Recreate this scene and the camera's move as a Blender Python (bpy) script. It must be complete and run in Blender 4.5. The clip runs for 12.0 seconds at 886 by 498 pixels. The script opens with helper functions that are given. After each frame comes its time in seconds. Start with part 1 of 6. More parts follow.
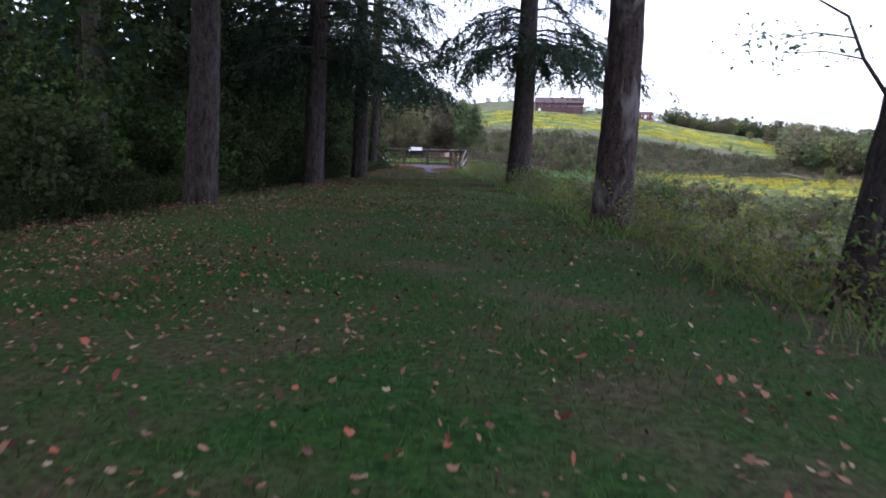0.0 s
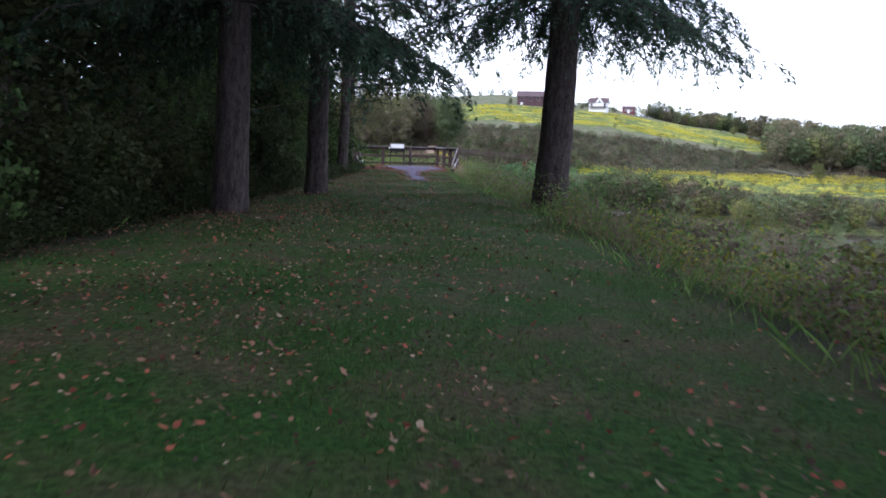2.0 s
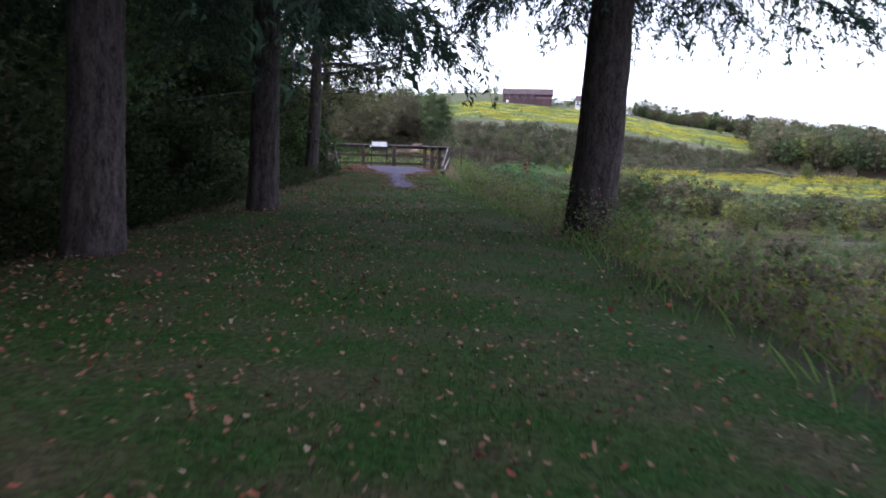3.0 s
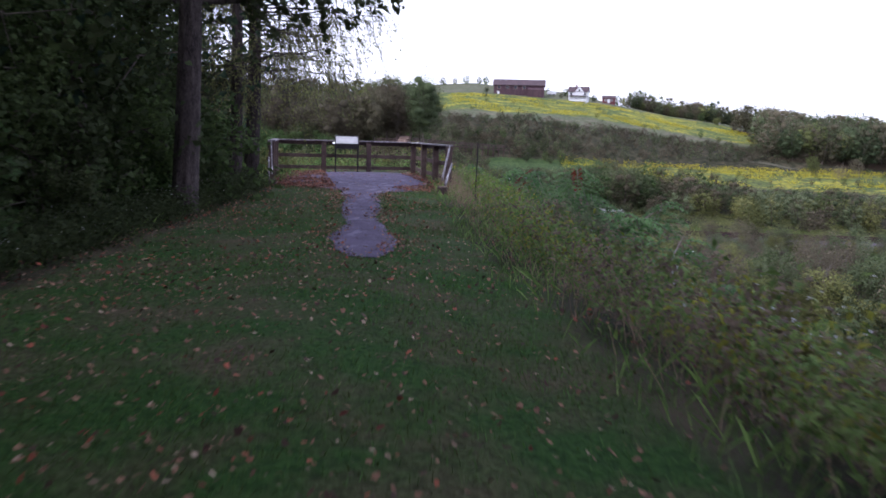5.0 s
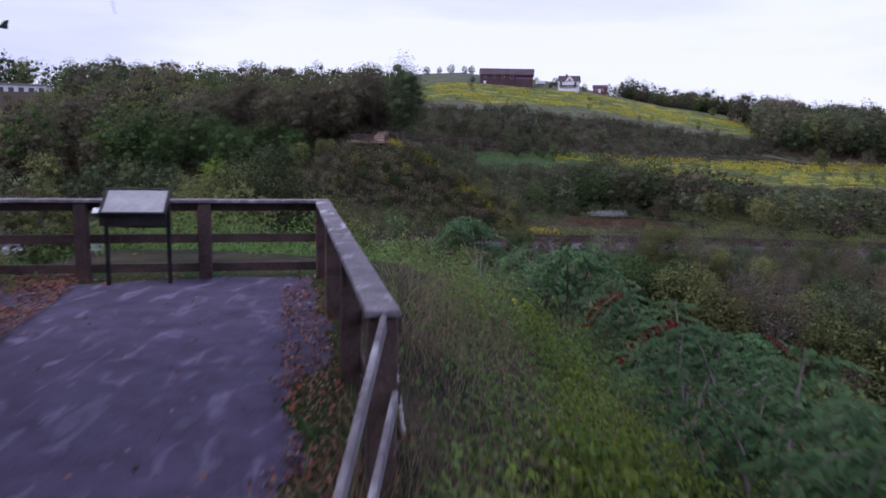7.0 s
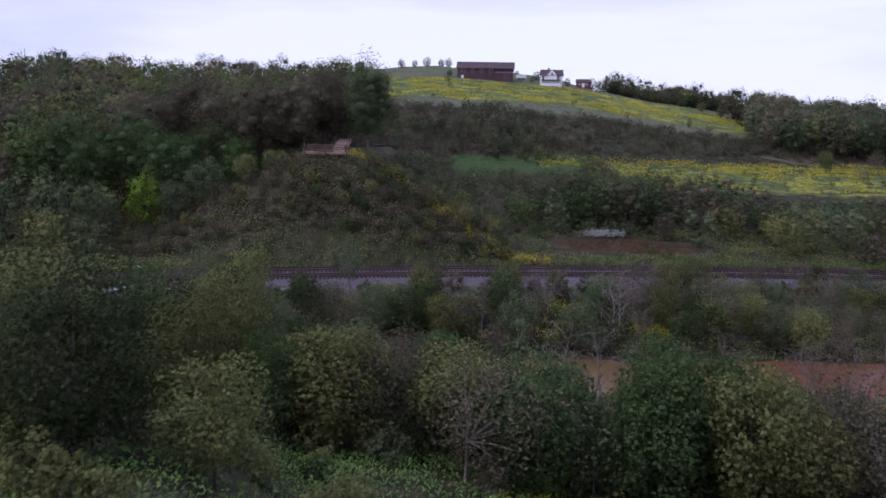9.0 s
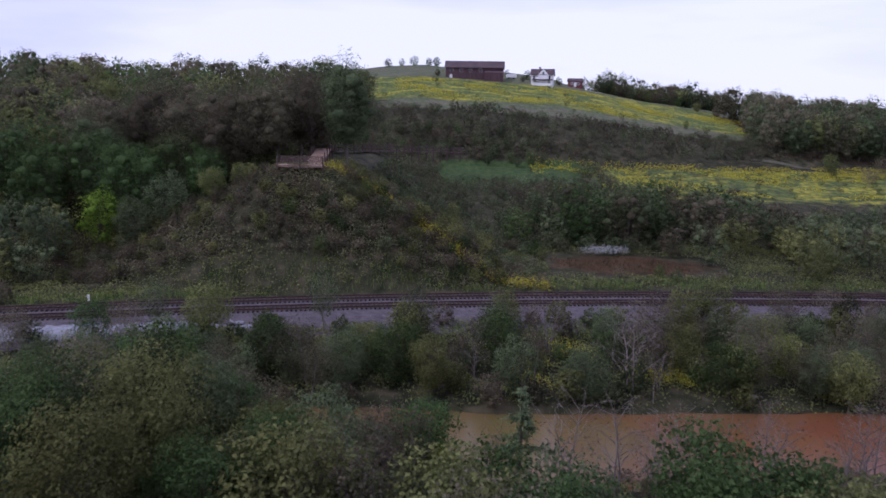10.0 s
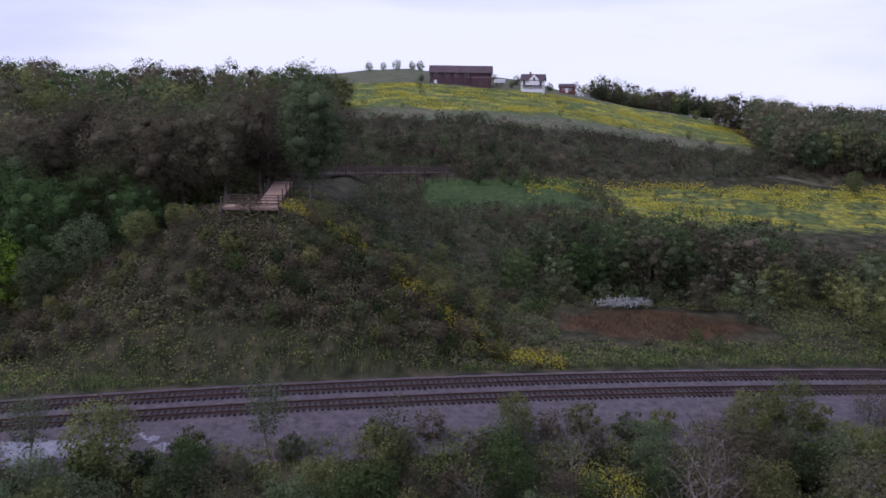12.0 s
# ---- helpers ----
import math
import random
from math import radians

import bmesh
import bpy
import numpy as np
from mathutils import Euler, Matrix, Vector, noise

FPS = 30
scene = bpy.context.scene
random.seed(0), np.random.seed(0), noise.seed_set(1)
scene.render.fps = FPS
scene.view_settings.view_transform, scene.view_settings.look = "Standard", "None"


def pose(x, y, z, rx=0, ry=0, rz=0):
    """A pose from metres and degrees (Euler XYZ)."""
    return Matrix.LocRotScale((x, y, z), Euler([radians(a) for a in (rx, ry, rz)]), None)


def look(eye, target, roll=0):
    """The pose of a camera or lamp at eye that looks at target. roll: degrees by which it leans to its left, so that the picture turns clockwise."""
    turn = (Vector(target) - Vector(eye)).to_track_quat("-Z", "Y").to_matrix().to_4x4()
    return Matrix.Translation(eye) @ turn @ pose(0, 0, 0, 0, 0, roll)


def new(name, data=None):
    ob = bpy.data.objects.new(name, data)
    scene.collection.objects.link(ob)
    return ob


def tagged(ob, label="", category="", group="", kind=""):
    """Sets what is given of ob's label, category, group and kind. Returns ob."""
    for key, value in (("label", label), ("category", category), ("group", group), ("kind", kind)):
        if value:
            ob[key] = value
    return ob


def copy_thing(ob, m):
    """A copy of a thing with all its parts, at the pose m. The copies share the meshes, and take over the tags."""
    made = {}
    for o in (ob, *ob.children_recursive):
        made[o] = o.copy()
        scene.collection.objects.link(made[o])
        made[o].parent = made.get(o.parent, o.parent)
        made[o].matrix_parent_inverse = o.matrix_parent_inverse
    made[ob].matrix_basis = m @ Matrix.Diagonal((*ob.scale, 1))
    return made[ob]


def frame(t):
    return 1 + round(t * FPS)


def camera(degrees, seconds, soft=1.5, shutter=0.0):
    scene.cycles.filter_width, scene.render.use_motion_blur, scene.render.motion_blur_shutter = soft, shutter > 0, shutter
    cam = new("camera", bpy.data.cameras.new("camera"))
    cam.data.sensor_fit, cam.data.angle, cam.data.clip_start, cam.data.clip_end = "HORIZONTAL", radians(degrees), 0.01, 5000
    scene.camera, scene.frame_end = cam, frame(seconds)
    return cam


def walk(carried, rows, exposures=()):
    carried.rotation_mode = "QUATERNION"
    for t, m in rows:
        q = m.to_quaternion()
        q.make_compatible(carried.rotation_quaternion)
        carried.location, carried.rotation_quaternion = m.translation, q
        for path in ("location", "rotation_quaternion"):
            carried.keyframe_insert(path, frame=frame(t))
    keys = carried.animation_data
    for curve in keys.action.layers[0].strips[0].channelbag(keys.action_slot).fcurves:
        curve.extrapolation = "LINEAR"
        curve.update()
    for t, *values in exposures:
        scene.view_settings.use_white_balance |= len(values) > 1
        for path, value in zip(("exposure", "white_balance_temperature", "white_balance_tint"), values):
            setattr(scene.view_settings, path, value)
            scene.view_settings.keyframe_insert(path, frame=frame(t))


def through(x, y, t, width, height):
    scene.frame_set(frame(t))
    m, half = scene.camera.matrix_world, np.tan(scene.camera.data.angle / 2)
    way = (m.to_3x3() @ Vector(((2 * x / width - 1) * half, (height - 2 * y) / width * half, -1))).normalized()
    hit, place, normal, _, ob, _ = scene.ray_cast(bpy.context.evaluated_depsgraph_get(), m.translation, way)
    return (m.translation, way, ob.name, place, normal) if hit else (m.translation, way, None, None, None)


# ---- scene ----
cam = camera(59.8, 12.0, soft=1.7, shutter=0.2)
PATH = [
    (0, (6.488, -45.62, 0.921), (6.241, -43.651, 0.671), 1.3),
    (0.5, (6.234, -44.046, 1.112), (5.993, -42.077, 0.859), 2.4),
    (1, (5.909, -42.205, 1.12), (5.67, -40.236, 0.865), 1.9),
    (1.5, (5.537, -40.092, 1.095), (5.303, -38.122, 0.838), 1.5),
    (2, (5.125, -37.787, 1.11), (4.931, -35.814, 0.847), 1.4),
    (2.5, (4.776, -35.617, 1.114), (4.604, -33.642, 0.85), 1.5),
    (3, (4.465, -33.004, 1.147), (4.312, -31.028, 0.879), 1.7),
    (5, (3.192, -20.939, 1.256), (3.069, -18.963, 0.97), 1.6),
    (5.5, (2.903, -17.272, 1.286), (2.787, -15.297, 0.995), 1.5),
    (6, (2.721, -13.292, 1.444), (2.613, -11.317, 1.145), 1.5),
    (6.5, (2.598, -8.924, 1.679), (2.499, -6.95, 1.376), 1.4),
    (7, (2.501, -4.243, 2.081), (2.415, -2.268, 1.772), 1.3),
    (8.8, (2.589, 13.244, 4.432), (2.556, 15.216, 4.103), 1.3),
    (9, (2.712, 15.335, 4.654), (2.681, 17.307, 4.324), 1.2),
    (9.5, (2.818, 20.486, 5.384), (2.8, 22.458, 5.051), 1.1),
    (10, (2.8, 25.858, 6.149), (2.796, 27.83, 5.813), 1.0),
    (10.5, (2.758, 31.223, 7.039), (2.767, 33.194, 6.701), 0.9),
    (11, (2.698, 36.566, 8.031), (2.719, 38.537, 7.69), 0.9),
    (11.5, (2.619, 41.716, 8.845), (2.651, 43.687, 8.507), 1.0),
    (12, (2.473, 46.422, 9.272), (2.51, 48.393, 8.937), 1.0),
]
EXPOSURES = [(0.0, 1.34, 5850, 11), (1.0, 1.14, 5850, 11), (2.0, 1.42, 5850, 10), (3.0, 1.3, 5850, 11), (5.0, 0.98, 5800, 18), (6.0, 0.62, 5680, 23), (7.0, 0.21, 5600, 25), (9.0, 0.16, 5600, 25), (10.5, 0.14, 5620, 25), (12.0, 0.12, 5680, 24)]
walk(cam, [(t, look(eye, aim, roll)) for t, eye, aim, roll in PATH], EXPOSURES)

# ---------------------------------------------------------------- light


def nodes_of(tree):
    tree.nodes.clear()

    def add(kind, **values):
        n = tree.nodes.new(kind)
        for key, value in values.items():
            if key.startswith("in_"):
                slot = key[3:].replace("_", " ")
                n.inputs[int(slot) if slot.isdigit() else slot].default_value = value
            else:
                setattr(n, key, value)
        return n
    return add, tree.links.new


world = bpy.data.worlds.new("overcast_sky")
scene.world = world
world.use_nodes = True
add, link = nodes_of(world.node_tree)
SUN_UP, SUN_TURN = radians(46), radians(238)
sky = add("ShaderNodeTexSky", sky_type="NISHITA", sun_disc=False, sun_elevation=SUN_UP, sun_rotation=SUN_TURN)
spot = add("ShaderNodeTexCoord")
flat = add("ShaderNodeMapping", in_Scale=(0.8, 0.8, 4.2))
cloud = add("ShaderNodeTexNoise", in_Scale=1.7, in_Detail=5.0, in_Roughness=0.5)
tone = add("ShaderNodeValToRGB")
tone.color_ramp.elements[0].position, tone.color_ramp.elements[0].color = 0.38, (0.55, 0.575, 0.8, 1)
tone.color_ramp.elements[1].position, tone.color_ramp.elements[1].color = 0.62, (0.87, 0.87, 0.945, 1)
dim = add("ShaderNodeMix", data_type="RGBA", blend_type="MULTIPLY", in_0=1.0)
dim.inputs[7].default_value = (0.1, 0.1, 0.1, 1)
both = add("ShaderNodeMix", data_type="RGBA", in_0=0.9)
back = add("ShaderNodeBackground", in_Strength=1.0)
out = add("ShaderNodeOutputWorld")
link(spot.outputs["Generated"], flat.inputs[0])
link(flat.outputs[0], cloud.inputs["Vector"])
link(cloud.outputs[0], tone.inputs[0])
link(sky.outputs[0], dim.inputs[6])
link(dim.outputs[2], both.inputs[6])
link(tone.outputs[0], both.inputs[7])
link(both.outputs[2], back.inputs[0])
link(back.outputs[0], out.inputs[0])

sun = new("sun", bpy.data.lights.new("sun", "SUN"))
sun.data.energy, sun.data.angle, sun.data.color = 1.4, radians(25), (1.0, 0.95, 0.88)
sun.matrix_world = look((math.sin(SUN_TURN) * 50, math.cos(SUN_TURN) * 50, 60), (0, 0, 0))


# ---------------------------------------------------------------- materials
def surface(name, dark, light, rough=0.85, size=6.0, fine=60.0, bump=0.4, island=0.0, each=0.0, through=0.0, metal=0.0, gloss=0.25, stretch=(1, 1, 1), local=False, tone=False, tight=0.18, streak=None, cells=0.0):
    """dark and light: the two base colours; size, fine: noise per metre; island, each: brightness spread per loose piece and per object."""
    m = bpy.data.materials.new(name)
    m.use_nodes = True
    add, link = nodes_of(m.node_tree)
    out = add("ShaderNodeOutputMaterial")
    geo = add("ShaderNodeNewGeometry")
    where = add("ShaderNodeTexCoord") if local else geo
    turn = add("ShaderNodeMapping", in_Scale=stretch)
    link(where.outputs["Object" if local else "Position"], turn.inputs[0])
    big = add("ShaderNodeTexNoise", in_Scale=size, in_Detail=4.0, in_Roughness=0.6)
    small = add("ShaderNodeTexNoise", in_Scale=fine, in_Detail=3.0)
    link(turn.outputs[0], big.inputs["Vector"])
    link(turn.outputs[0], small.inputs["Vector"])
    mean = add("ShaderNodeMath", operation="MULTIPLY_ADD", in_1=0.45)
    link(small.outputs[0], mean.inputs[0])
    half = add("ShaderNodeMath", operation="MULTIPLY", in_1=0.55)
    link(big.outputs[0], half.inputs[0])
    link(half.outputs[0], mean.inputs[2])
    ramp = add("ShaderNodeValToRGB")
    ramp.color_ramp.elements[0].position, ramp.color_ramp.elements[0].color = 0.5 - tight, (*dark, 1)
    ramp.color_ramp.elements[1].position, ramp.color_ramp.elements[1].color = 0.5 + tight, (*light, 1)
    last = mean.outputs[0]
    if island:
        more = add("ShaderNodeMath", operation="MULTIPLY_ADD", in_1=island)
        link(geo.outputs["Random Per Island"], more.inputs[0])
        less = add("ShaderNodeMath", operation="SUBTRACT", in_1=island / 2)
        link(last, less.inputs[0])
        link(less.outputs[0], more.inputs[2])
        last = more.outputs[0]
    link(last, ramp.inputs[0])
    colour = ramp.outputs[0]
    if streak:
        long = add("ShaderNodeMapping", in_Scale=(4.6, 1.7, 1.5), in_Rotation=(0, 0, 0.5))
        link(geo.outputs["Position"], long.inputs[0])
        scuff = add("ShaderNodeTexNoise", in_Scale=1.0, in_Detail=4.0, in_Distortion=0.6)
        link(long.outputs[0], scuff.inputs["Vector"])
        worn = add("ShaderNodeMapRange", in_1=0.54, in_2=0.72, in_4=0.75)
        link(scuff.outputs[0], worn.inputs[0])
        pale = add("ShaderNodeMix", data_type="RGBA")
        pale.inputs[7].default_value = (*streak, 1)
        link(worn.outputs[0], pale.inputs[0])
        link(colour, pale.inputs[6])
        colour = pale.outputs[2]
    if each:
        info = add("ShaderNodeObjectInfo")
        span = add("ShaderNodeMapRange", in_3=1 - each, in_4=1 + each)
        link(info.outputs["Random"], span.inputs[0])
        swing = add("ShaderNodeMapRange", in_3=0.5 - each * 0.06, in_4=0.5 + each * 0.05)
        link(info.outputs["Random"], swing.inputs[0])
        hsv = add("ShaderNodeHueSaturation")
        link(span.outputs[0], hsv.inputs["Value"])
        link(swing.outputs[0], hsv.inputs["Hue"])
        link(colour, hsv.inputs["Color"])
        colour = hsv.outputs[0]
    if tone:
        own = add("ShaderNodeAttribute", attribute_name="tone")
        lift = add("ShaderNodeMath", operation="ADD", in_1=1.0)
        link(own.outputs["Fac"], lift.inputs[0])
        shift = add("ShaderNodeMath", operation="MULTIPLY_ADD", in_1=-0.035, in_2=0.5)
        link(own.outputs["Fac"], shift.inputs[0])
        vary = add("ShaderNodeHueSaturation")
        link(lift.outputs[0], vary.inputs["Value"])
        link(shift.outputs[0], vary.inputs["Hue"])
        link(colour, vary.inputs["Color"])
        colour = vary.outputs[0]
    height = mean.outputs[0]
    if cells:
        leafy = add("ShaderNodeTexVoronoi", in_Scale=cells)
        link(geo.outputs["Position"], leafy.inputs["Vector"])
        each_leaf = add("ShaderNodeSeparateColor")
        link(leafy.outputs["Color"], each_leaf.inputs[0])
        worth = add("ShaderNodeMapRange", in_3=0.68, in_4=1.3)
        link(each_leaf.outputs[0], worth.inputs[0])
        fleck = add("ShaderNodeHueSaturation")
        link(worth.outputs[0], fleck.inputs["Value"])
        link(colour, fleck.inputs["Color"])
        colour = fleck.outputs[0]
        edge = add("ShaderNodeMath", operation="MULTIPLY", in_1=-1.0)
        link(leafy.outputs["Distance"], edge.inputs[0])
        height = edge.outputs[0]
    body = add("ShaderNodeBsdfPrincipled", in_Roughness=rough, in_Metallic=metal)
    body.inputs["Specular IOR Level"].default_value = gloss
    link(colour, body.inputs["Base Color"])
    if bump:
        rise = add("ShaderNodeBump", in_Strength=bump, in_Distance=0.12 if cells else 0.02)
        link(height, rise.inputs["Height"])
        link(rise.outputs[0], body.inputs["Normal"])
    end = body.outputs[0]
    if through:
        thin = add("ShaderNodeBsdfTranslucent")
        link(colour, thin.inputs[0])
        mix = add("ShaderNodeMixShader", in_0=through)
        link(end, mix.inputs[1])
        link(thin.outputs[0], mix.inputs[2])
        end = mix.outputs[0]
    link(end, out.inputs[0])
    return m


def leafage(name, dark, light, each=0.25, cells=6.5, island=0.14):
    return surface(name, dark, light, rough=0.65, size=0.6, fine=9.0, bump=0.3 if cells else 0.0, island=island, each=each, tone=True, through=0.48, gloss=0.1, cells=cells)


M = {
    "leaf_green": leafage("leaf_green", (0.0403, 0.0693, 0.0252), (0.113, 0.169, 0.058)),
    "leaf_olive": leafage("leaf_olive", (0.098, 0.112, 0.0436), (0.254, 0.266, 0.098)),
    "leaf_brown": leafage("leaf_brown", (0.0908, 0.0825, 0.0578), (0.215, 0.182, 0.123)),
    "leaf_yellow": leafage("leaf_yellow", (0.129, 0.157, 0.0257), (0.343, 0.343, 0.0501)),
    "leaf_grey": leafage("leaf_grey", (0.0799, 0.106, 0.0557), (0.184, 0.218, 0.111)),
    # Next two serve far foliage: distance haze is lightened into their colour.
    "leaf_dusk": leafage("leaf_dusk", (0.0713, 0.0653, 0.0446), (0.172, 0.149, 0.095)),
    "leaf_deep": leafage("leaf_deep", (0.055, 0.0748, 0.0374), (0.141, 0.169, 0.0814)),
    "lime": leafage("lime", (0.0938, 0.152, 0.0211), (0.246, 0.328, 0.0469)),
    "leaf_dark": leafage("leaf_dark", (0.03, 0.041, 0.018), (0.072, 0.09, 0.038)),
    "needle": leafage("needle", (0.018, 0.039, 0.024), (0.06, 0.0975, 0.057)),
    "sumac": leafage("sumac", (0.045, 0.105, 0.042), (0.128, 0.232, 0.09), cells=0, island=0.26),
    "red_leaf": leafage("red_leaf", (0.0774, 0.00858, 0.00515), (0.18, 0.0257, 0.0129), cells=0, island=0.26),
    "bark": surface("bark", (0.014, 0.011, 0.011), (0.085, 0.068, 0.063), rough=0.95, size=16, fine=70, bump=1.0, stretch=(1, 1, 0.3), tight=0.12),
    "bark_flaky": surface("bark_flaky", (0.016, 0.011, 0.011), (0.095, 0.068, 0.062), rough=0.95, size=16, fine=70, bump=1.0, stretch=(1, 1, 0.3), tight=0.12, streak=(0.27, 0.25, 0.245)),
    "bark_far": surface("bark_far", (0.05, 0.04, 0.035), (0.16, 0.13, 0.11), size=3, fine=14, bump=0.3, each=0.3),
    "twig": surface("twig", (0.10, 0.08, 0.075), (0.24, 0.20, 0.19), size=3, fine=14, bump=0.2, each=0.3),
    "wood": surface("wood", (0.04, 0.027, 0.025), (0.145, 0.10, 0.09), size=3, fine=40, bump=0.5, stretch=(1, 1, 1), each=0.2),
    "wood_cap": surface("wood_cap", (0.09, 0.078, 0.085), (0.27, 0.245, 0.26), size=5, fine=40, bump=0.5, each=0.1, streak=(0.62, 0.61, 0.63)),
    "gravel": surface("gravel", (0.034, 0.026, 0.048), (0.115, 0.092, 0.155), size=2.2, fine=70, bump=0.8, streak=(0.215, 0.185, 0.27)),
    "ballast": surface("ballast", (0.03, 0.024, 0.029), (0.135, 0.112, 0.127), size=1.5, fine=9, bump=1.0),
    "white_stone": surface("white_stone", (0.09, 0.09, 0.11), (0.30, 0.30, 0.345), size=1.0, fine=6, bump=1.0),
    "rust": surface("rust", (0.035, 0.02, 0.017), (0.10, 0.06, 0.052), rough=0.6, size=3, fine=30, metal=0.3),
    "sleeper": surface("sleeper", (0.014, 0.010, 0.010), (0.045, 0.034, 0.032), size=4, fine=30, each=0.35),
    "white_paint": surface("white_paint", (0.62, 0.62, 0.63), (0.80, 0.80, 0.80), rough=0.6, size=1.5, fine=12, bump=0.1),
    "red_board": surface("red_board", (0.10, 0.035, 0.04), (0.21, 0.075, 0.075), rough=0.8, size=0.6, fine=6, bump=0.2, stretch=(3, 3, 0.3)),
    "barn_board": surface("barn_board", (0.05, 0.03, 0.038), (0.11, 0.062, 0.07), rough=0.85, size=0.5, fine=5, bump=0.2, stretch=(3, 3, 0.3)),
    "roof_red": surface("roof_red", (0.045, 0.03, 0.036), (0.10, 0.065, 0.07), rough=0.7, size=0.4, fine=5, bump=0.2),
    "glass_dark": surface("glass_dark", (0.02, 0.02, 0.025), (0.05, 0.05, 0.06), rough=0.15, size=1, fine=4, bump=0.0, gloss=0.6),
    "panel": surface("panel", (0.27, 0.27, 0.28), (0.42, 0.42, 0.42), rough=0.35, size=4, fine=20, bump=0.05),
    "ink": surface("ink", (0.25, 0.25, 0.27), (0.40, 0.40, 0.42), rough=0.5, size=8, fine=30, bump=0.0),
    "iron": surface("iron", (0.02, 0.02, 0.022), (0.06, 0.055, 0.055), rough=0.5, size=5, fine=40, metal=0.6),
    "dry_leaf": surface("dry_leaf", (0.05, 0.025, 0.018), (0.27, 0.14, 0.09), rough=0.8, size=9, fine=50, bump=0.0, island=0.9, through=0.1),
    "grass": leafage("grass", (0.0575, 0.0575, 0.023), (0.0805, 0.184, 0.0391), each=0.0, cells=0, island=0.3),
    "weed_green": leafage("weed_green", (0.0653, 0.131, 0.0335), (0.225, 0.337, 0.0935), cells=0, island=0.26),
    "weed_dry": leafage("weed_dry", (0.172, 0.127, 0.0862), (0.414, 0.322, 0.207), cells=0, island=0.26),
    "goldenrod": leafage("goldenrod", (0.3, 0.278, 0.03), (0.66, 0.578, 0.06), cells=0, island=0.26),
    "aster": leafage("aster", (0.45, 0.45, 0.45), (0.75, 0.75, 0.75), cells=0, island=0.26),
    "sedge": leafage("sedge", (0.0525, 0.0345, 0.0195), (0.135, 0.075, 0.042), cells=0, island=0.26),
    "weed_brown": leafage("weed_brown", (0.103, 0.0828, 0.0621), (0.31, 0.239, 0.166), cells=0, island=0.26),
    "dirt": surface("dirt", (0.056, 0.0546, 0.035), (0.112, 0.105, 0.07), size=1, fine=8),
    "red_litter": surface("red_litter", (0.12, 0.025, 0.018), (0.34, 0.10, 0.06), rough=0.8, size=9, fine=50, bump=0.0, island=0.9, through=0.1),
    "pale_litter": surface("pale_litter", (0.16, 0.105, 0.07), (0.38, 0.28, 0.20), rough=0.8, size=9, fine=50, bump=0.0, island=0.9, through=0.1),
    "plank": surface("plank", (0.208, 0.136, 0.104), (0.368, 0.264, 0.208), size=2, fine=20, each=0.15),
}


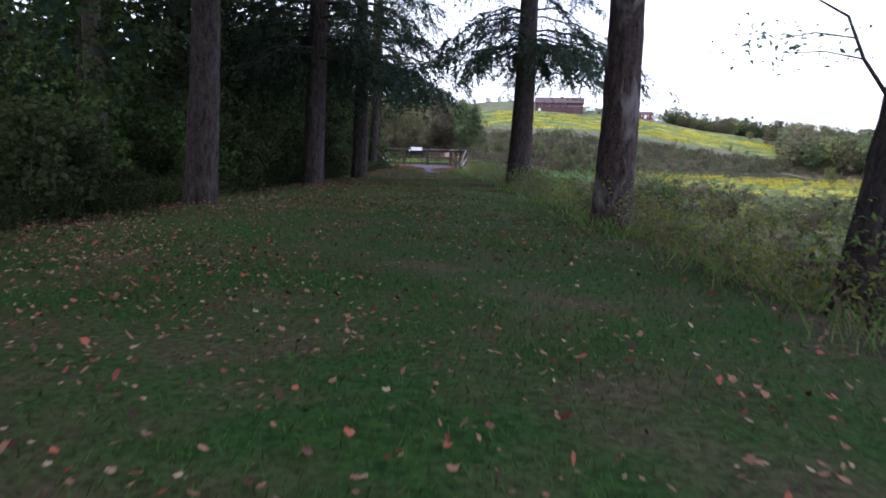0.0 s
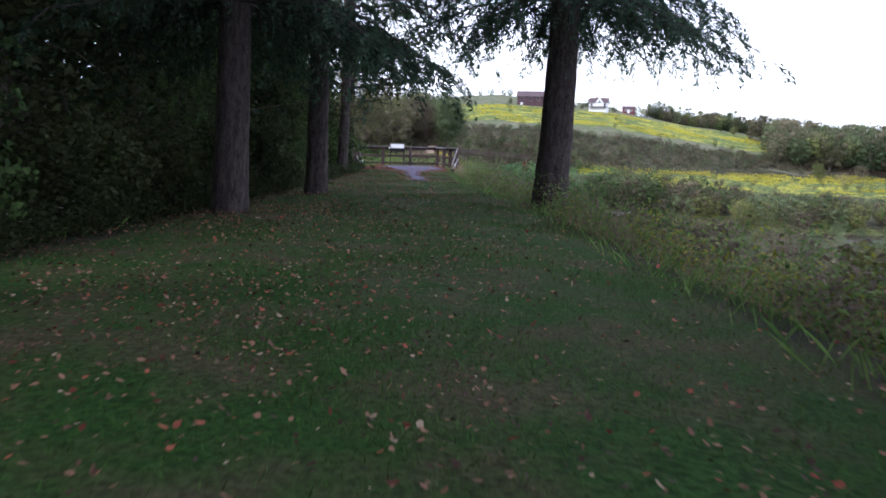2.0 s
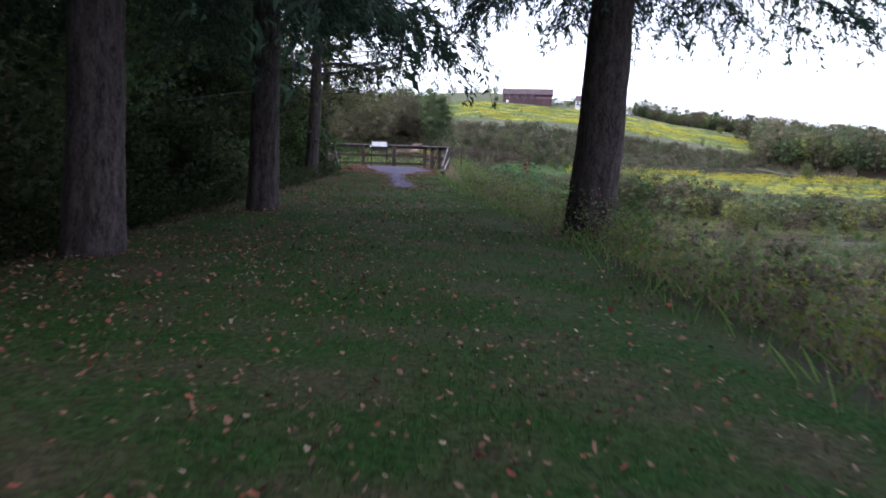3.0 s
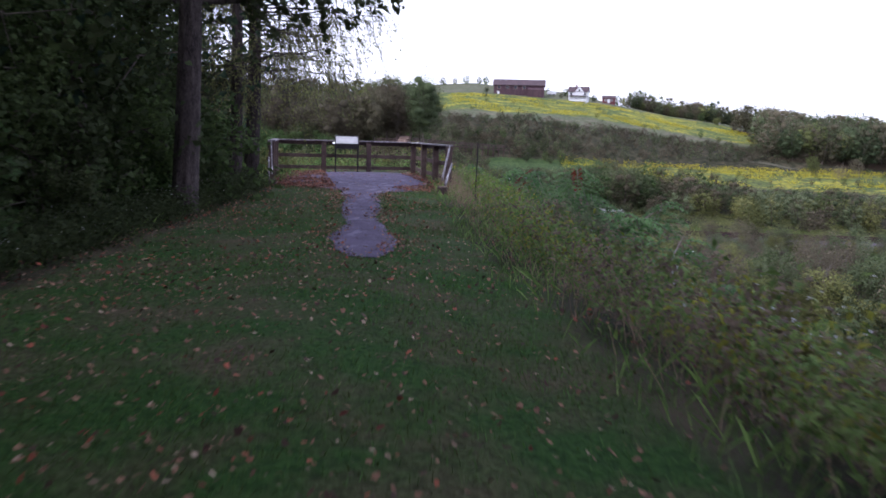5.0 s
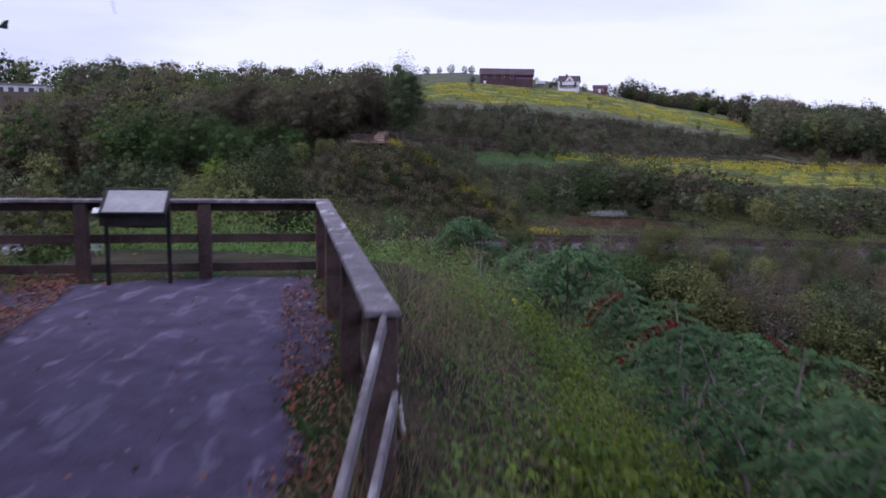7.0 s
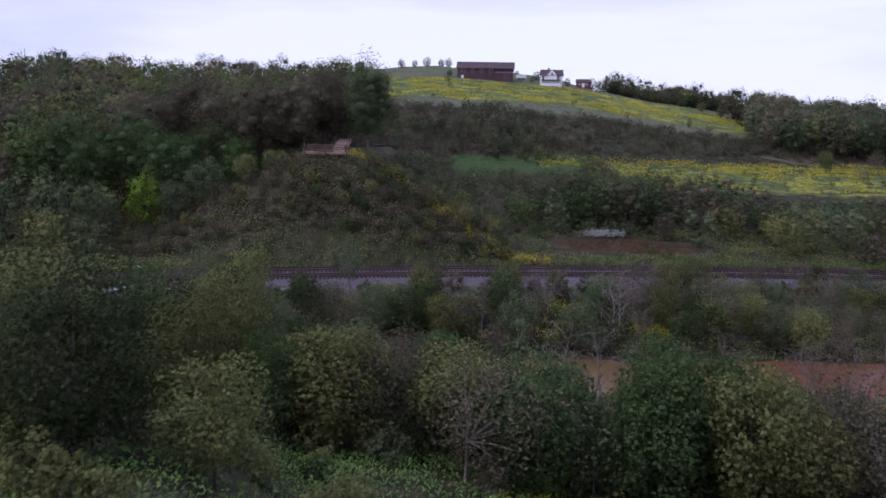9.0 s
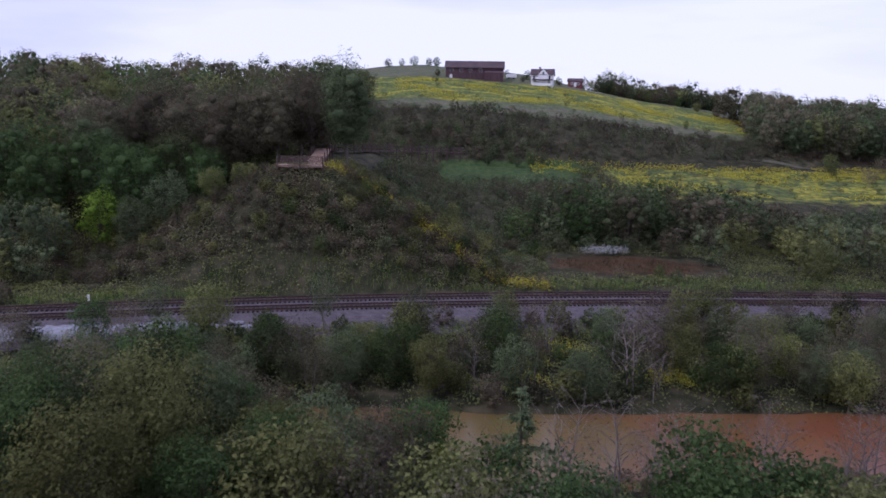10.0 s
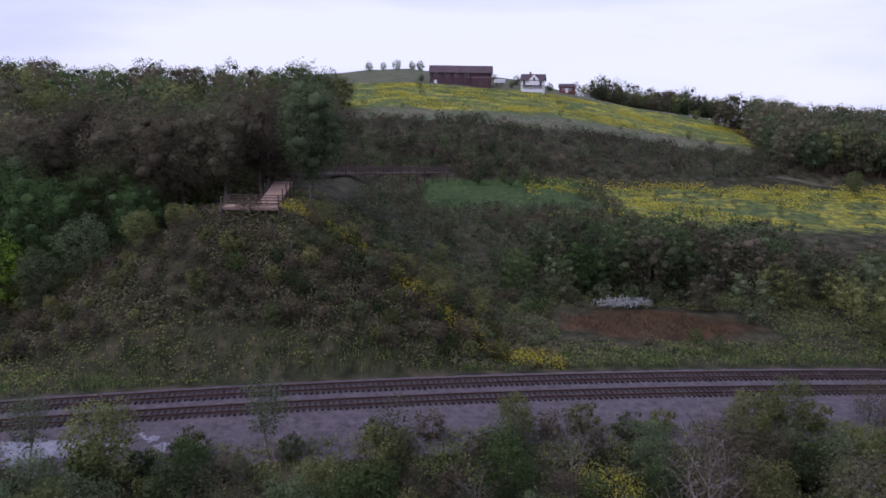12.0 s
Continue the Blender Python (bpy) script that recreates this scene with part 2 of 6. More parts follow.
def ground_material():
    """Mown grass, scrub, goldenrod, meadow, marsh and forest floor, mixed by the land-cover masks of the sheet."""
    m = bpy.data.materials.new("land")
    m.use_nodes = True
    add, link = nodes_of(m.node_tree)
    geo = add("ShaderNodeNewGeometry")

    def noise_at(scale, stretch=(1, 1, 1), detail=5.0):
        turn = add("ShaderNodeMapping", in_Scale=stretch)
        n = add("ShaderNodeTexNoise", in_Scale=scale, in_Detail=detail, in_Roughness=0.62)
        link(geo.outputs["Position"], turn.inputs[0])
        link(turn.outputs[0], n.inputs["Vector"])
        return n.outputs[0]

    def ramp(source, *stops):
        r = add("ShaderNodeValToRGB")
        while len(r.color_ramp.elements) < len(stops):
            r.color_ramp.elements.new(0.5)
        for e, (at, c) in zip(r.color_ramp.elements, stops):
            e.position, e.color = at, (*c, 1)
        link(source, r.inputs[0])
        return r.outputs[0]

    def mixed(a, b, mask):
        x = add("ShaderNodeMix", data_type="RGBA")
        link(mask, x.inputs[0])
        link(a, x.inputs[6])
        link(b, x.inputs[7])
        return x.outputs[2]

    def cover(name, rough):
        a = add("ShaderNodeAttribute", attribute_name=name)
        k = add("ShaderNodeMath", operation="ADD")
        link(a.outputs["Fac"], k.inputs[0])
        link(rough, k.inputs[1])
        s = add("ShaderNodeMapRange", in_1=0.9, in_2=1.15, interpolation_type="SMOOTHSTEP")
        link(k.outputs[0], s.inputs[0])
        return s.outputs[0]

    soft = noise_at(0.35)
    wide = noise_at(0.06, (1, 2.2, 1))
    tuft = noise_at(24.0)
    patch = noise_at(1.1)
    clump = noise_at(0.9, (1, 0.5, 1), 8.0)
    scrub = ramp(noise_at(0.5, detail=8.0), (0.36, (0.016, 0.019, 0.010)), (0.5, (0.038, 0.038, 0.022)), (0.66, (0.08, 0.066, 0.042)))
    lawn = mixed(ramp(tuft, (0.35, (0.012, 0.034, 0.007)), (0.7, (0.038, 0.092, 0.018))),
                 ramp(tuft, (0.35, (0.045, 0.036, 0.022)), (0.7, (0.115, 0.09, 0.055))),
                 ramp(patch, (0.42, (0, 0, 0)), (0.66, (0.9, 0.9, 0.9))))
    gold = mixed(ramp(clump, (0.36, (0.08, 0.115, 0.03)), (0.52, (0.27, 0.25, 0.035)), (0.68, (0.46, 0.38, 0.035))),
                 ramp(clump, (0.35, (0.04, 0.065, 0.025)), (0.62, (0.11, 0.14, 0.05))),
                 ramp(wide, (0.46, (0, 0, 0)), (0.60, (1, 1, 1))))
    drift = noise_at(0.14, (1, 2.0, 1), 6.0)
    gold = mixed(ramp(clump, (0.36, (0.035, 0.055, 0.02)), (0.62, (0.10, 0.13, 0.04))), gold, ramp(drift, (0.44, (0.05, 0.05, 0.05)), (0.57, (1, 1, 1))))
    meadow = ramp(clump, (0.36, (0.024, 0.046, 0.016)), (0.62, (0.058, 0.088, 0.03)))
    pale = mixed(ramp(clump, (0.36, (0.05, 0.065, 0.034)), (0.62, (0.11, 0.125, 0.07))),
                 ramp(clump, (0.36, (0.085, 0.075, 0.055)), (0.62, (0.16, 0.145, 0.10))), ramp(drift, (0.45, (0, 0, 0)), (0.6, (1, 1, 1))))
    marsh = ramp(clump, (0.36, (0.03, 0.022, 0.012)), (0.62, (0.078, 0.047, 0.026)))
    litter = ramp(noise_at(5.0), (0.3, (0.02, 0.015, 0.01)), (0.7, (0.07, 0.05, 0.032)))
    colour = mixed(scrub, litter, cover("forest", soft))
    colour = mixed(colour, meadow, cover("meadow", soft))
    colour = mixed(colour, pale, cover("pale", soft))
    colour = mixed(colour, gold, cover("gold", soft))
    colour = mixed(colour, marsh, cover("marsh", soft))
    colour = mixed(colour, lawn, cover("lawn", soft))
    body = add("ShaderNodeBsdfPrincipled", in_Roughness=0.95)
    body.inputs["Specular IOR Level"].default_value = 0.1
    rise = add("ShaderNodeBump", in_Strength=0.6, in_Distance=0.05)
    link(tuft, rise.inputs["Height"])
    link(rise.outputs[0], body.inputs["Normal"])
    link(colour, body.inputs["Base Color"])
    out = add("ShaderNodeOutputMaterial")
    link(body.outputs[0], out.inputs[0])
    return m


# ---------------------------------------------------------------- shape of the land
def smooth(a, b, v):
    k = np.clip((np.asarray(v, float) - a) / (b - a), 0, 1)
    return k * k * (3 - 2 * k)


def wave(x, y, s, seed=0.0):
    """A cheap, smooth, uneven field between about -1 and 1, with bumps s metres long."""
    x, y = np.asarray(x, float) / s * 2.1, np.asarray(y, float) / s * 2.1
    return (np.sin(x * 1.3 + 1.7 * np.sin(y * 0.7 + seed) + seed) + np.sin(y * 1.1 + 1.9 * np.sin(x * 0.6 + seed * 2) + 2 * seed)
            + 0.6 * np.sin((x + y) * 2.3 + seed)) / 2.6


def crest(y):
    return -0.5 - 0.115 * np.asarray(y, float) + 0.2 * smooth(-12, -22, y)


def half_top(y):
    return 2.2 + 0.045 * np.clip(-12 - np.asarray(y, float), 0, 40) + 0.2 * smooth(-12, -22, y)


def track_y(x):
    """The middle of the two railway tracks, a wide bend."""
    return 113.9 - 368 + np.sqrt(np.maximum(368.0 ** 2 - (np.asarray(x, float) - 56.6) ** 2, 1.0))


FAR_Y = (100, 118, 150, 170, 205, 222, 236, 250, 300, 345, 420, 520, 900, 3000)
FAR_Z = (-14.6, -14.4, -13.4, -9.8, -7.2, -5.6, 0.0, 4.5, 13.2, 21.2, 29.2, 30.0, 30.0, 40.0)
WOOD_Y = (100, 118, 150, 200, 280, 400, 900, 3000)
WOOD_Z = (-15.0, -14.4, -7.0, 2.0, 11.5, 17.0, 20.0, 40.0)


def land(x, y):
    x, y = np.asarray(x, float), np.asarray(y, float)
    side = np.maximum(np.abs(x - crest(y)) - half_top(y), 0)
    past = np.maximum(y - 7.3, 0)
    d = np.hypot(side, 0.45 * past)
    steep = 0.5 + 0.16 * smooth(-2, 2, x - crest(y))
    near = 0.02 * wave(x, y, 2.5) - steep * (np.sqrt(d * d + 0.9) - 0.95) - 0.05 * np.clip((np.abs(x - crest(y)) / half_top(y)) ** 2, 0, 1)
    floor = -16.2 + 0.5 * wave(x, y, 14, 1.0)
    z = np.maximum(near, floor) + 0.25 * wave(x, y, 5, 2.0) * smooth(1.5, 8, d)
    river = np.abs(y - 78.2 - 1.2 * wave(x, 0 * y, 40, 3.0) - 0.02 * x)
    z = z - 2.3 * (1 - smooth(3.5, 8.5, river))
    off = y - track_y(x)
    slope = y - 0.2 * np.clip(x - 30, 0, 100)
    tilt = 0.05 * (np.clip(x, -8, 220) - 40) - 0.09 * np.minimum(x + 8, 0) + 0.085 * (np.clip(x, 40, 130) - 40)
    top = 348 + 75 * (1 - smooth(48, 78, x))
    right = np.interp(np.minimum(slope, top), FAR_Y, FAR_Z) - tilt * smooth(225, 262, slope)
    left = np.interp(y, WOOD_Y, WOOD_Z)
    w = smooth(-12, -48, x + 45 * smooth(300, 380, y))
    hill = right * (1 - w) + left * w + 0.35 * wave(x, y, 17, 4.0) * smooth(118, 160, y) + 1.5 * wave(x, y, 90, 5.0) * smooth(230, 400, y)
    back_x, back_y = np.maximum(np.abs(x + 16) - 3.5, 0), np.maximum(127.5 - y, 0)
    mound = -0.55 - 0.55 * np.sqrt(back_x ** 2 + (1.75 * back_y) ** 2 + 0.5) + 0.25 * wave(x, y, 6, 6.0)
    mound = np.where(y < 190, mound, -99)
    hill = np.maximum(hill, mound)
    k = smooth(-19, -7.5, off)
    z = z * (1 - k) + np.where(off > 0, np.maximum(hill, -14.5), -14.5) * k
    bed = smooth(-7.4, -4.9, off) * (1 - smooth(4.9, 6.6, off))
    z = z * (1 - bed) + -14.32 * bed
    return z


def at_land(x, y, lift=0.0):
    return Vector((x, y, float(land(x, y)) + lift))


def mesh_of(name, verts, faces, material, smooth_faces=False, normals=None):
    me = bpy.data.meshes.new(name)
    verts, faces = np.asarray(verts, np.float32), np.asarray(faces, np.int32)
    me.vertices.add(len(verts))
    me.vertices.foreach_set("co", verts.ravel())
    n = faces.shape[1]
    me.loops.add(faces.size)
    me.loops.foreach_set("vertex_index", faces.ravel())
    me.polygons.add(len(faces))
    me.polygons.foreach_set("loop_start", np.arange(0, faces.size, n, dtype=np.int32))
    me.update(calc_edges=True)
    if smooth_faces:
        me.polygons.foreach_set("use_smooth", np.ones(len(faces), bool))
    if material:
        me.materials.append(material)
    me.validate()
    if normals is not None:
        soft = me.attributes.new("custom_normal", "FLOAT_VECTOR", "POINT")
        soft.data.foreach_set("vector", np.asarray(normals, np.float32).ravel())
    return me


def steps(*spans):
    """Grid lines: each span runs from a to b in steps of s."""
    lines = [np.arange(a, b, s) for a, b, s in spans]
    return np.concatenate(lines + [[spans[-1][1]]])


def sheet(name, xs, ys, height, material, keep=None):
    gx, gy = np.meshgrid(xs, ys)
    v = np.stack([gx, gy, height(gx, gy)], -1).reshape(-1, 3)
    i = np.arange(len(v)).reshape(gx.shape)
    f = np.stack([i[:-1, :-1], i[:-1, 1:], i[1:, 1:], i[1:, :-1]], -1).reshape(-1, 4)
    if keep is not None:
        c = v[f].mean(1)
        f = f[keep(c[:, 0], c[:, 1])]
        used = np.unique(f)
        again = np.zeros(len(v), int)
        again[used] = np.arange(len(used))
        v, f = v[used], again[f]
    return mesh_of(name, v, f, material, True)


land_xs = steps((-1500, -400, 60), (-400, -120, 14), (-120, -30, 2.5), (-30, -8, 1.0), (-8, 13, 0.35), (13, 40, 1.0), (40, 140, 2.5), (140, 420, 14), (420, 1500, 60))
land_ys = steps((-400, -60, 20), (-60, 12, 0.4), (12, 70, 1.0), (70, 90, 0.6), (90, 135, 0.8), (135, 300, 2.2), (300, 440, 5), (440, 3000, 80))
ground = new("ground", sheet("ground", land_xs, land_ys, land, ground_material()))
tagged(ground, "grassy embankment, scrubby valley floor and goldenrod hillside", "ground", kind="structure")
co = np.empty(len(ground.data.vertices) * 3, np.float32)
ground.data.vertices.foreach_get("co", co)
gx, gy = co[0::3].astype(float), co[1::3].astype(float)
gs = gy - 0.2 * np.clip(gx - 30, 0, 100)
side = np.abs(gx - crest(gy)) - half_top(gy)
COVER = {
    "lawn": (1 - smooth(-0.6, 0.7, side + 0.5 * (gx < crest(gy)))) * (1 - smooth(6.5, 7.5, gy)),
    "forest": np.maximum(smooth(-0.2, 1.0, crest(gy) - half_top(gy) - gx) * (1 - smooth(10, 20, gy)), np.maximum(smooth(-26, -34, gx) * smooth(118, 126, gy), smooth(92, 102, gx) * smooth(238, 246, gy))),
    "gold": np.maximum(0.8 * smooth(276, 290, gs) * (1 - smooth(336, 352, gs)) * smooth(-60, -50, gx) * (1 - smooth(112, 122, gx)),
                       smooth(22, 44, gx) * smooth(160, 190, gy) * (1 - smooth(220, 226, gy - 0.1 * np.clip(gx - 30, 0, 100))) * 0.62),
    "pale": smooth(258, 268, gs) * (1 - smooth(292, 304, gs)) * smooth(-40, 0, gx) * 0.85 + 0.95 * smooth(330, 342, gs) * smooth(-60, -50, gx),
    "meadow": 0.95 * smooth(-2, 4, gx) * (1 - smooth(34, 46, gx)) * smooth(190, 200, gy) * (1 - smooth(222, 228, gs)),
    "marsh": 1.5 - 0.95 * np.hypot((gx - 29) / 11, (gy - 132.5) / 5.5),
}
for key, value in COVER.items():
    layer = ground.data.attributes.new(key, "FLOAT", "POINT")
    layer.data.foreach_set("value", value.astype(np.float32))


# ---------------------------------------------------------------- building blocks
def part(name, me, parent, label="", at=None):
    ob = new(name, me)
    ob.parent = parent
    if at is not None:
        ob.matrix_local = at
    return tagged(ob, label)


def thing(name, label, category, group="", at=None, kind=""):
    ob = new(name)
    ob.empty_display_size = 0.2
    if at is not None:
        ob.matrix_basis = at
    return tagged(ob, label, category, group, kind)


def block(name, size, material, bevel=0.01, taper=1.0):
    """A bevelled block that stands on its base's middle."""
    bm = bmesh.new()
    bmesh.ops.create_cube(bm, size=1.0)
    for v in bm.verts:
        k = taper if v.co.z > 0 else 1.0
        v.co = (v.co.x * size[0] * k, v.co.y * size[1] * k, (v.co.z + 0.5) * size[2])
    if bevel:
        bmesh.ops.bevel(bm, geom=bm.edges[:], offset=bevel, segments=1, affect="EDGES")
    me = bpy.data.meshes.new(name)
    bm.to_mesh(me)
    bm.free()
    me.materials.append(material)
    return me


def beam(name, a, b, wide, thick, material, bevel=0.008):
    """A sawn timber from a to b; returns its mesh and its pose."""
    a, b = Vector(a), Vector(b)
    me = block(name, (wide, thick, (b - a).length), material, bevel)
    turn = (b - a).to_track_quat("Z", "Y").to_matrix().to_4x4()
    return me, Matrix.Translation(a) @ turn


def tubes(runs, sides=6):
    """One mesh's vertices and faces from runs of (points, radii)."""
    verts, faces, base = [], [], 0
    ring = np.linspace(0, 2 * np.pi, sides, endpoint=False)
    for pts, rad in runs:
        pts = np.asarray(pts, float)
        n = len(pts)
        way = np.gradient(pts, axis=0)
        way /= np.linalg.norm(way, axis=1)[:, None] + 1e-9
        ref = np.where(np.abs(way[:, 2:3]) > 0.9, [[1.0, 0, 0]], [[0, 0, 1.0]])
        u = np.cross(way, ref)
        u /= np.linalg.norm(u, axis=1)[:, None] + 1e-9
        w = np.cross(way, u)
        rad = np.asarray(rad, float)
        if rad.ndim == 1:
            rad = np.repeat(rad[:, None], sides, 1)
        v = pts[:, None] + rad[..., None] * (np.cos(ring)[None, :, None] * u[:, None] + np.sin(ring)[None, :, None] * w[:, None])
        verts.append(v.reshape(-1, 3))
        i = base + np.arange(n * sides).reshape(n, sides)
        j = np.roll(i, -1, axis=1)
        faces.append(np.stack([i[:-1], j[:-1], j[1:], i[1:]], -1).reshape(-1, 4))
        base += n * sides
    return np.concatenate(verts), np.concatenate(faces)


def cards(rng, where, long, wide, up=0.3, way=None, fold=0.25, face=None):
    """Leaf-shaped pieces, each a folded lozenge, at the given places."""
    where = np.asarray(where, float)
    n = len(where)
    a = rng.normal(size=(n, 3)) if way is None else way + rng.normal(size=(n, 3)) * 0.35
    a[:, 2] *= 0.6
    a /= np.linalg.norm(a, axis=1)[:, None] + 1e-9
    nrm = rng.normal(size=(n, 3))
    nrm[:, 2] = np.abs(nrm[:, 2]) + up * 3
    if face is not None:
        nrm = face * 0.9 + rng.normal(size=(n, 3)) * 0.5 + [0, 0, up]
    b = np.cross(nrm, a)
    b /= np.linalg.norm(b, axis=1)[:, None] + 1e-9
    c = np.cross(a, b)
    s = rng.uniform(0.6, 1.25, (n, 1))
    a, b, c = a * long * s, b * wide * s, c * long * s * fold
    v = np.stack([where - a * 0.5, where - b * 0.5 + c, where + a * 0.5, where + b * 0.5 + c], 1)
    f = np.arange(n * 4).reshape(n, 4)
    return v.reshape(-1, 3), f


def grow(rng, tall, lean=0.05, first=0.3, limbs=9, reach=0.4, thick=None, rise=0.5, stems=1, twigs=2):
    """A trunk with limbs: runs for tubes() and the places round which leaves sit, with their clump size."""
    thick = thick or tall * 0.018
    runs, tips = [], []
    for s in range(stems):
        foot = rng.normal(size=2) * 0.06 * tall * (stems > 1)
        bend = rng.normal(size=2) * lean * tall * (1 + 2 * (stems > 1))
        k = np.linspace(0, 1, 7)
        top = tall * (1 if s == 0 else rng.uniform(0.7, 1))
        trunk = np.stack([foot[0] + bend[0] * k ** 1.6, foot[1] + bend[1] * k ** 1.6, top * k], 1)
        trunk[1:-1, :2] += rng.normal(size=(5, 2)) * 0.008 * tall
        runs.append((trunk, thick / stems ** 0.5 * (1 - 0.88 * k) * np.where(k == 0, 1.35, 1)))
        tips.append((trunk[-1], 0.15 * tall))
        for i in range(limbs):
            h = first + (1 - first) * (i + rng.uniform(0, 1)) / limbs * 0.95
            base = np.array([np.interp(h, k, trunk[:, j]) for j in range(3)])
            ang = i * 2.4 + rng.uniform(-0.5, 0.5)
            length = reach * tall * (1 - 0.55 * max(0, (h - first) / (1 - first)) ** 1.3) * rng.uniform(0.7, 1.15)
            end = base + [math.cos(ang) * length, math.sin(ang) * length, length * rise * rng.uniform(0.5, 1.3)]
            mid = (base + end) / 2 + rng.normal(size=3) * 0.06 * length
            mid[2] += 0.06 * length
            runs.append(([base, mid, end], thick / stems ** 0.5 * np.array([0.38, 0.22, 0.06]) * (1.1 - h * 0.6)))
            tips.append((end, 0.13 * tall))
            tips.append(((mid + end) / 2 + rng.normal(size=3) * 0.05 * tall, 0.12 * tall))
            for _ in range(twigs):
                q = rng.uniform(0.45, 0.95)
                start = mid * (1 - q) + end * q
                twig = start + rng.normal(size=3) * 0.11 * tall
                runs.append(([start, (start + twig) / 2, twig], thick * np.array([0.12, 0.08, 0.03])))
                tips.append((twig, 0.10 * tall))
    return runs, tips


def dome(rng, tall, girth=0.36, low=0.12, clumps=34, thick=None, stems=1, fill=0.5, lean=0.05):
    """A rounded tree: trunk, limbs to the clumps, the clumps of an egg-shaped crown, and that crown's middle and half sizes."""
    thick = thick or tall * 0.016
    mid = np.array([rng.normal() * lean * tall, rng.normal() * lean * tall, tall * (0.5 + low * 0.45)])
    half = np.array([girth * rng.uniform(0.85, 1.15), girth * rng.uniform(0.85, 1.15), 0.5 - low * 0.45]) * tall
    tips, runs = [], []
    k = np.linspace(0, 1, 5)[:, None]
    for s in range(stems):
        foot = np.array([rng.normal(), rng.normal(), 0]) * 0.05 * tall * (stems > 1)
        top = mid + [rng.normal() * 0.08 * tall * stems, rng.normal() * 0.08 * tall * stems, half[2] * 0.5]
        runs.append((foot + (top - foot) * k + [0, 0, -0.02 * tall], thick / stems ** 0.5 * (1 - 0.8 * k[:, 0])))
    for i in range(clumps):
        z = 1 - 2 * (i + 0.5) / clumps
        a = i * 2.399 + rng.uniform(-0.5, 0.5)
        q = math.sqrt(1 - z * z)
        r = (fill + (1 - fill) * rng.uniform(0, 1) ** 0.4) * rng.uniform(0.8, 1.08)
        way = np.array([math.cos(a) * q, math.sin(a) * q, z])
        taper = 1.0 if z > -0.2 else 1 - 0.35 * (-0.2 - z)
        p = mid + way * half * r * [taper, taper, 1]
        tips.append((p, tall * rng.uniform(0.075, 0.14)))
        if i % 2 == 0:
            base = runs[i % stems][0][2 + i % 2]
            runs.append((np.array([base, (base + p) / 2 + [0, 0, 0.02 * tall], p]), thick * np.array([0.32, 0.2, 0.05])))
    return runs, tips, mid, half


def lump():
    """A small quad sphere: 26 points and 24 faces."""
    index, pts, faces = {}, [], []
    for axis in range(3):
        for sign in (-1, 1):
            for i in (-1, 0):
                for j in (-1, 0):
                    quad = []
                    for di, dj in ((0, 0), (1, 0), (1, 1), (0, 1)):
                        p = [0, 0, 0]
                        p[axis], p[(axis + 1) % 3], p[(axis + 2) % 3] = sign, i + di, j + dj
                        p = tuple(p)
                        if p not in index:
                            index[p] = len(pts)
                            pts.append(np.array(p, float) / np.linalg.norm(p))
                        quad.append(index[p])
                    faces.append(quad if sign > 0 else quad[::-1])
    return np.array(pts), np.array(faces)


LUMP_V, LUMP_F = lump()


def cores(rng, centre, r, size, squash):
    """The dense inner foliage of every clump: uneven lumps."""
    n = len(centre)
    way = np.repeat(LUMP_V[None], n, 0)
    far = r[:, None] * size * rng.uniform(0.72, 1.22, (n, len(LUMP_V)))
    v = centre[:, None] + way * far[..., None] * [1, 1, squash]
    f = LUMP_F[None] + np.arange(n)[:, None, None] * len(LUMP_V)
    out = v - centre.mean(0)
    out /= np.linalg.norm(out, axis=2)[..., None] + 1e-9
    nrm = way + 0.35 * out + [0, 0, 0.15]
    nrm /= np.linalg.norm(nrm, axis=2)[..., None]
    return v.reshape(-1, 3), f.reshape(-1, 4), nrm.reshape(-1, 3)


def crown(rng, tips, count, long, wide, up=0.3, squash=0.75, fat=1.0, loose=0.3, core=0.0):
    """Leaves on the outside of every clump, a fifth of them deeper inside, round denser cores."""
    centre, r = np.array([p for p, _ in tips]), np.array([q for _, q in tips]) * fat
    pick = rng.choice(len(tips), count, p=r ** 2 / (r ** 2).sum())
    way = rng.normal(size=(count, 3))
    way /= np.linalg.norm(way, axis=1)[:, None]
    far = r[pick] * (0.5 + 0.6 * rng.uniform(0, 1, count) ** 0.6)
    far = np.where(rng.uniform(0, 1, count) < 0.2, far * 0.5, far)
    spot = centre[pick]
    stray = rng.uniform(0, 1, count) < loose
    other = centre[rng.choice(len(tips), count)]
    spot = np.where(stray[:, None], spot + (other - spot) * rng.uniform(0, 0.6, (count, 1)), spot)
    spot = spot + way * far[:, None] * [1, 1, squash]
    out = spot - spot.mean(0)
    out /= np.linalg.norm(out, axis=1)[:, None] + 1e-9
    v, f = cards(rng, spot, long, wide, up, face=0.9 * way + 0.7 * out)
    flat = np.cross(v[1::4] - v[0::4], v[2::4] - v[1::4])
    flat /= np.linalg.norm(flat, axis=1)[:, None] + 1e-9
    n = 0.85 * way + 0.55 * out + 0.45 * flat + [0, 0, 0.1]
    n /= np.linalg.norm(n, axis=1)[:, None] + 1e-9
    n = np.repeat(n, 4, 0)
    if not core:
        return v, f, n
    cv, cf, cn = cores(rng, centre[3::2], r[3::2], core, squash)
    return np.concatenate([cv, v]), np.concatenate([cf, f + len(cv)]), np.concatenate([cn, n])


KINDS = {}


